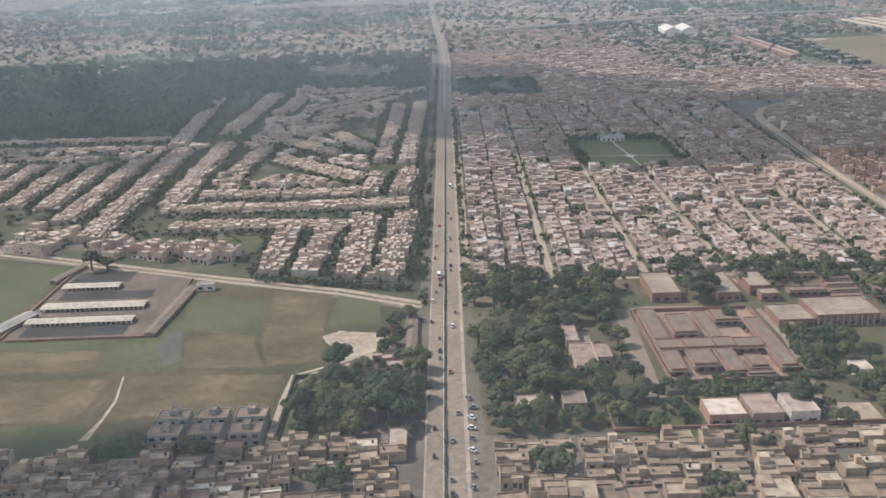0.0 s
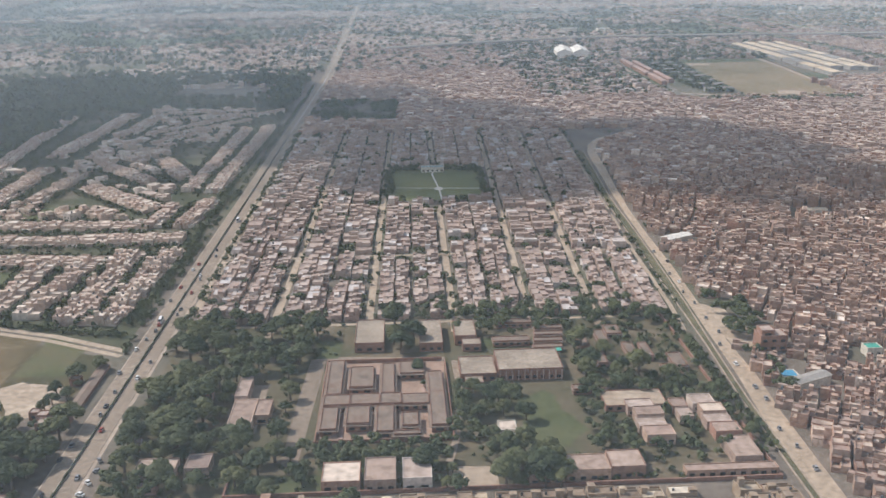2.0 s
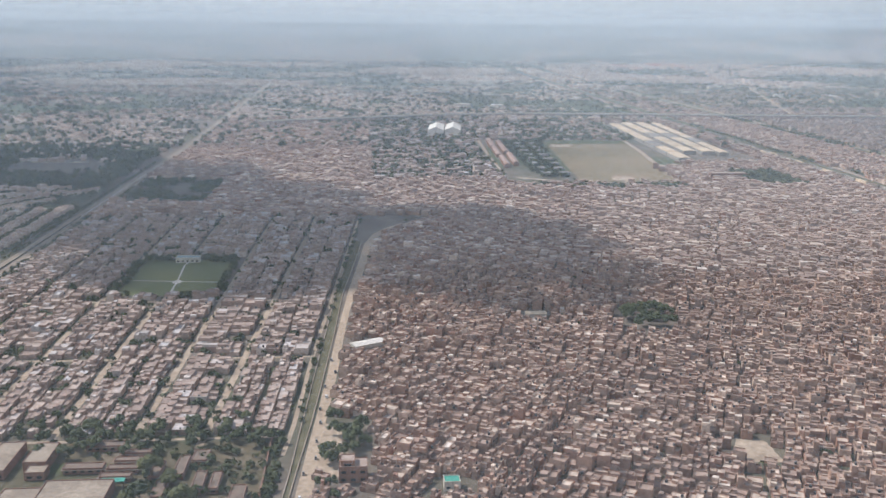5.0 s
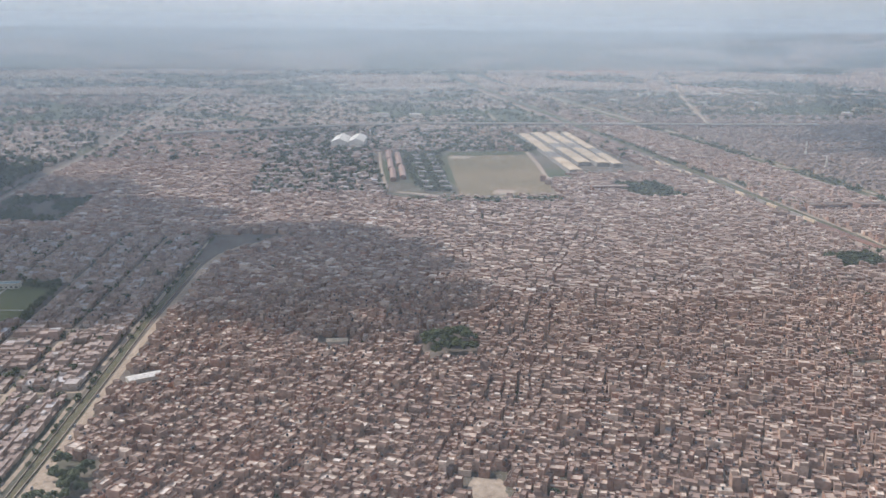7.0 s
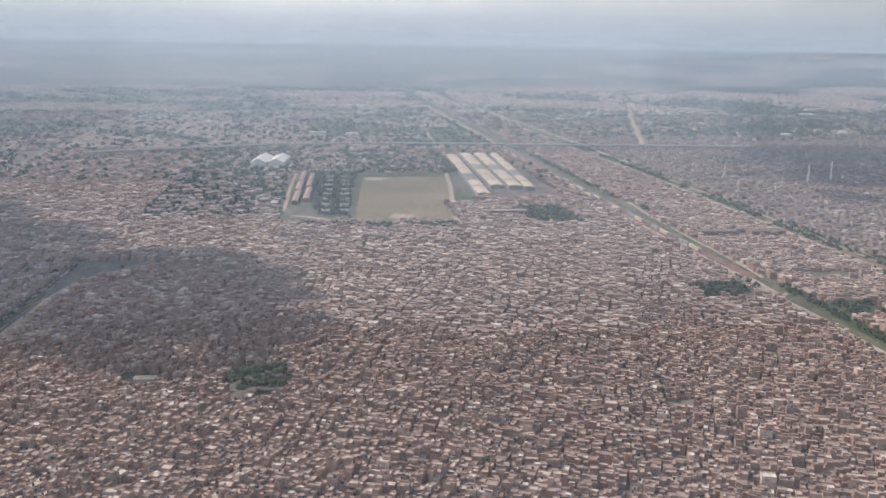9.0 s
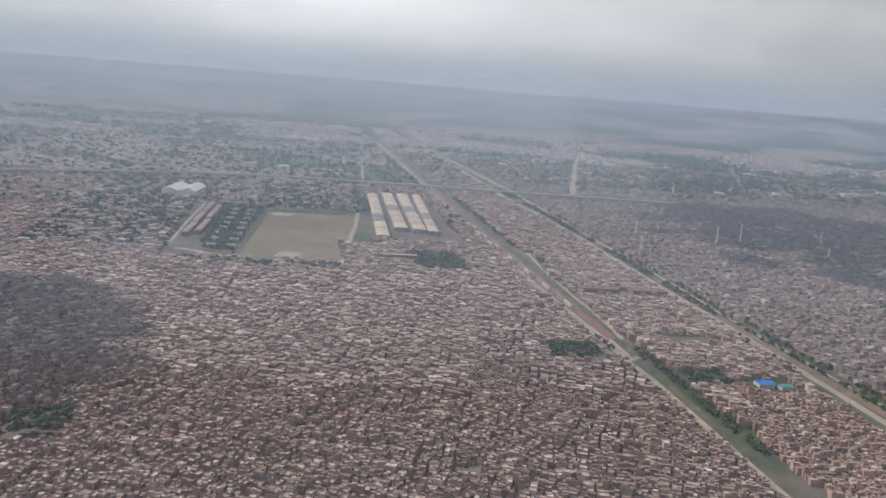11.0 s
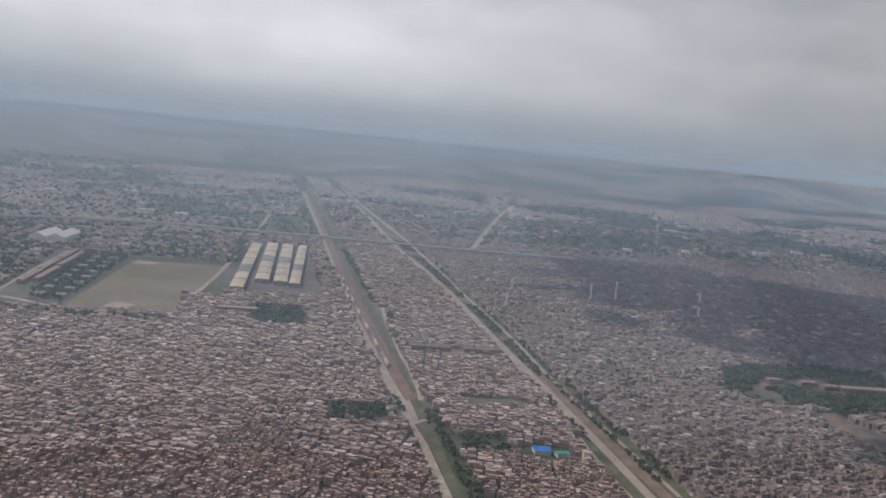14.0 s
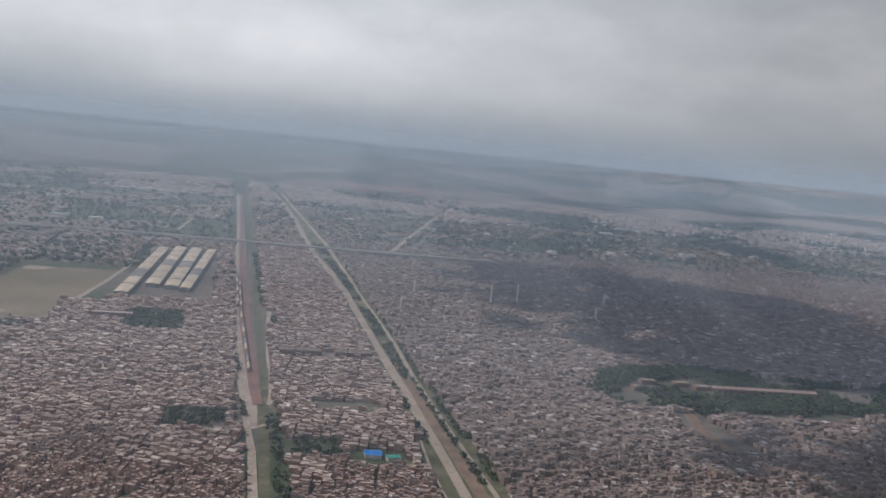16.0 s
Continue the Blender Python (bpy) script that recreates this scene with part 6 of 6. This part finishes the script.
# ---- flyover over the railway and the canal ----
FLY = [(60, 1215), (160, 1262), (280, 1312), (400, 1336), (520, 1330), (612, 1322), (740, 1312), (830, 1306), (960, 1300)]
fly = thing("flyover", "long concrete flyover on piers", "flyover", pose(0, 0, 0))
sh = Shape()
strip(sh, FLY, 11, 7.0, depth=1.1)
part("deck", sh, concrete, fly)
for dy in (-5.3, 5.3):
    sh = Shape()
    strip(sh, [(x, y + dy) for x, y in FLY], 0.5, 7.9, depth=0.9)
    part("parapet", sh, cream, fly)
for (xa, ya), (xb, yb) in zip(FLY, FLY[1:]):
    for k in range(4):
        f = (k + 0.5) / 4
        sh = Shape()
        sh.box(xa + (xb - xa) * f, ya + (yb - ya) * f, 0, 1.6, 6, 6.0)
        part("pier", sh, concrete, fly)

# ---- rails and trains' sidings ----
for dx in (-2.6, 0.6, 3.4):
    track = thing("rail_track", "rusty railway track with steel rails", "rail track", group="railway tracks")
    for e in (-0.45, 0.45):
        sh = Shape()
        strip(sh, [(x + dx + e, y) for x, y in RAIL[5:]], 0.14, 0.62, depth=0.12)
        part("rail", sh, steel, track)
for k in range(30):
    row, y = divmod(k, 20)
    y = 650 + y * 19 + row * 230
    wagon = thing("wagon", "pale rail wagon standing on the siding", "rail wagon", pose(along(RAIL, y) - 2.6 - 2.6 * row, y, 0.5 if row == 0 else 0.1), group="standing wagons")
    sh = Shape()
    sh.box(0, 0, 0.5, 1.7, 17, 1.9)
    sh.box(0, 0, 2.4, 1.3, 16.6, 0.3)
    part("body", sh, (warehouse_roof, concrete, brick_roof)[k % 3], wagon)
    for dy in (-6, 6):
        sh = Shape()
        sh.box(0, dy, 0.12, 1.3, 2.4, 0.4)
        part("bogie", sh, tank_black, wagon)

# ---- vehicles ----
PAINTS = [mottled("white_paint", (0.72, 0.72, 0.72), (0.8, 0.8, 0.8), 0.5, rough=0.35), mottled("grey_paint", (0.22, 0.23, 0.25), (0.3, 0.3, 0.32), 0.5, rough=0.35),
          mottled("dark_paint", (0.04, 0.045, 0.06), (0.07, 0.07, 0.09), 0.5, rough=0.35), mottled("red_paint", (0.35, 0.06, 0.05), (0.45, 0.09, 0.07), 0.5, rough=0.35)]


def vehicle(name, label, paint, length, width, height, cab):
    ob = thing(name, label, name.replace("_", " "), pose(0, -450, 0), group="traffic on the avenue" if name != "bus" else "buses")
    sh = Shape()
    sh.box(0, 0, 0.16, width, length, height * 0.55)
    body = part("body", sh, paint, ob)
    sh = Shape()
    n = len(sh.v)
    z0, z1 = 0.16 + height * 0.55, 0.16 + height
    lo, hi = cab, cab * 0.72
    sh.v += [(-width * 0.47, -lo, z0), (width * 0.47, -lo, z0), (width * 0.47, lo, z0), (-width * 0.47, lo, z0),
             (-width * 0.4, -hi, z1), (width * 0.4, -hi, z1), (width * 0.4, hi, z1), (-width * 0.4, hi, z1)]
    sh.f += [(0, 1, 5, 4), (1, 2, 6, 5), (2, 3, 7, 6), (3, 0, 4, 7)]
    sh.m += [0] * 4
    part("windows", sh, glass_dark, ob)
    sh = Shape()
    sh.box(0, 0, z1, width * 0.82, hi * 2.02, 0.04)
    part("roof", sh, paint, ob)
    for sx in (-1, 1):
        for sy in (-1, 1):
            sh = Shape()
            sh.box(sx * width * 0.42, sy * length * 0.32, 0.0, 0.14, 0.34, 0.34)
            part("wheel", sh, tank_black, ob)
    return ob


cars = [vehicle("car", "small %s car on the dusty road" % c, p, 2.0, 0.85, 0.72, 0.62) for c, p in zip(("white", "grey", "dark", "red"), PAINTS)]
rick = [vehicle("auto_rickshaw", "small %s three-seat rickshaw on the dusty road" % c, p, 1.3, 0.65, 0.8, 0.5) for c, p in zip(("grey", "dark"), PAINTS[1:3])]
bus = vehicle("bus", "white city bus on the avenue", PAINTS[0], 4.6, 1.15, 1.5, 2.1)
rngv = random.Random(9)
fresh = cars + rick + [bus]


def drive(src, x, y, ang):
    m = pose(x, y, 0.13 if abs(x) < 6 else 0.06, 0, 0, ang)
    if src in fresh:
        fresh.remove(src)
        src.matrix_basis = m
    else:
        copy_thing(src, m)


drive(bus, main_x(296) - 1.9, 296, 2)
drive(bus, main_x(420) + 2.4, 420, 0)
for k in range(30):
    y = 164 + k * 7.2 + rngv.uniform(-2, 2)
    side = rngv.choice((-1, 1))
    drive(rngv.choice(cars + rick), main_x(y) + side * rngv.uniform(1.2, 4.0), y, rngv.uniform(-6, 6))
for k in range(16):
    y = 176 + k * 12 + rngv.uniform(-3, 3)
    drive(rngv.choice(cars + rick), along(BANK, y) + rngv.uniform(-1.5, 1.6), y, rngv.uniform(-12, 12))
for k in range(9):
    y = 166 + k * 5.0
    drive(rngv.choice(cars + rick), main_x(y) + 6.2 + rngv.uniform(-0.5, 0.6), y, rngv.uniform(0, 90))

# ---- clouds overhead, out of sight, that shade the city ----


def cloud(x, y, rx, ry, seed, height=900.0, lumps=110, turn=0.0):
    """A flat-based heap of cloud whose shade falls round (x, y)."""
    rng = random.Random(seed)
    k = height / SUN_WAY.z
    bm = bmesh.new()
    for _ in range(lumps):
        a, q = rng.uniform(0, 2 * math.pi), math.sqrt(rng.random())
        px, py = rx * q * math.cos(a), ry * q * math.sin(a)
        px, py = px * math.cos(turn) - py * math.sin(turn), px * math.sin(turn) + py * math.cos(turn)
        r = min(rx, ry) * rng.uniform(0.16, 0.38) * (1.15 - 0.75 * q)
        got = bmesh.ops.create_icosphere(bm, subdivisions=1, radius=r)
        for v in got["verts"]:
            wob = 1 + 0.25 * noise.noise(Vector((px + v.co.x, py + v.co.y, v.co.z)) * (2.2 / r))
            v.co = Vector((v.co.x * wob + px, v.co.y * wob + py, v.co.z * 0.22 * wob))
    me = bpy.data.meshes.new("cloud")
    bm.to_mesh(me)
    bm.free()
    me.materials.append(cloud_mat)
    ob = new("cloud", me)
    ob.location = Vector((x, y, 0)) + SUN_WAY * k
    tagged(ob, "soft white heap of fair-weather cloud", "cloud", kind="structure")


cloud_mat = mottled("cloud_white", (0.86, 0.87, 0.88), (0.92, 0.92, 0.92), 0.01)
cloud(258, 535, 82, 132, 1, turn=0.2, lumps=230)
cloud(110, 608, 120, 176, 2, turn=0.25, lumps=230)
cloud(-150, 740, 200, 270, 3)
cloud(20, 790, 90, 110, 6)
cloud(1085, 1000, 260, 330, 4, lumps=170)
cloud(-84, 170, 56, 30, 10)
cloud(1000, 480, 150, 75, 11)
cloud(1190, 770, 210, 130, 12)
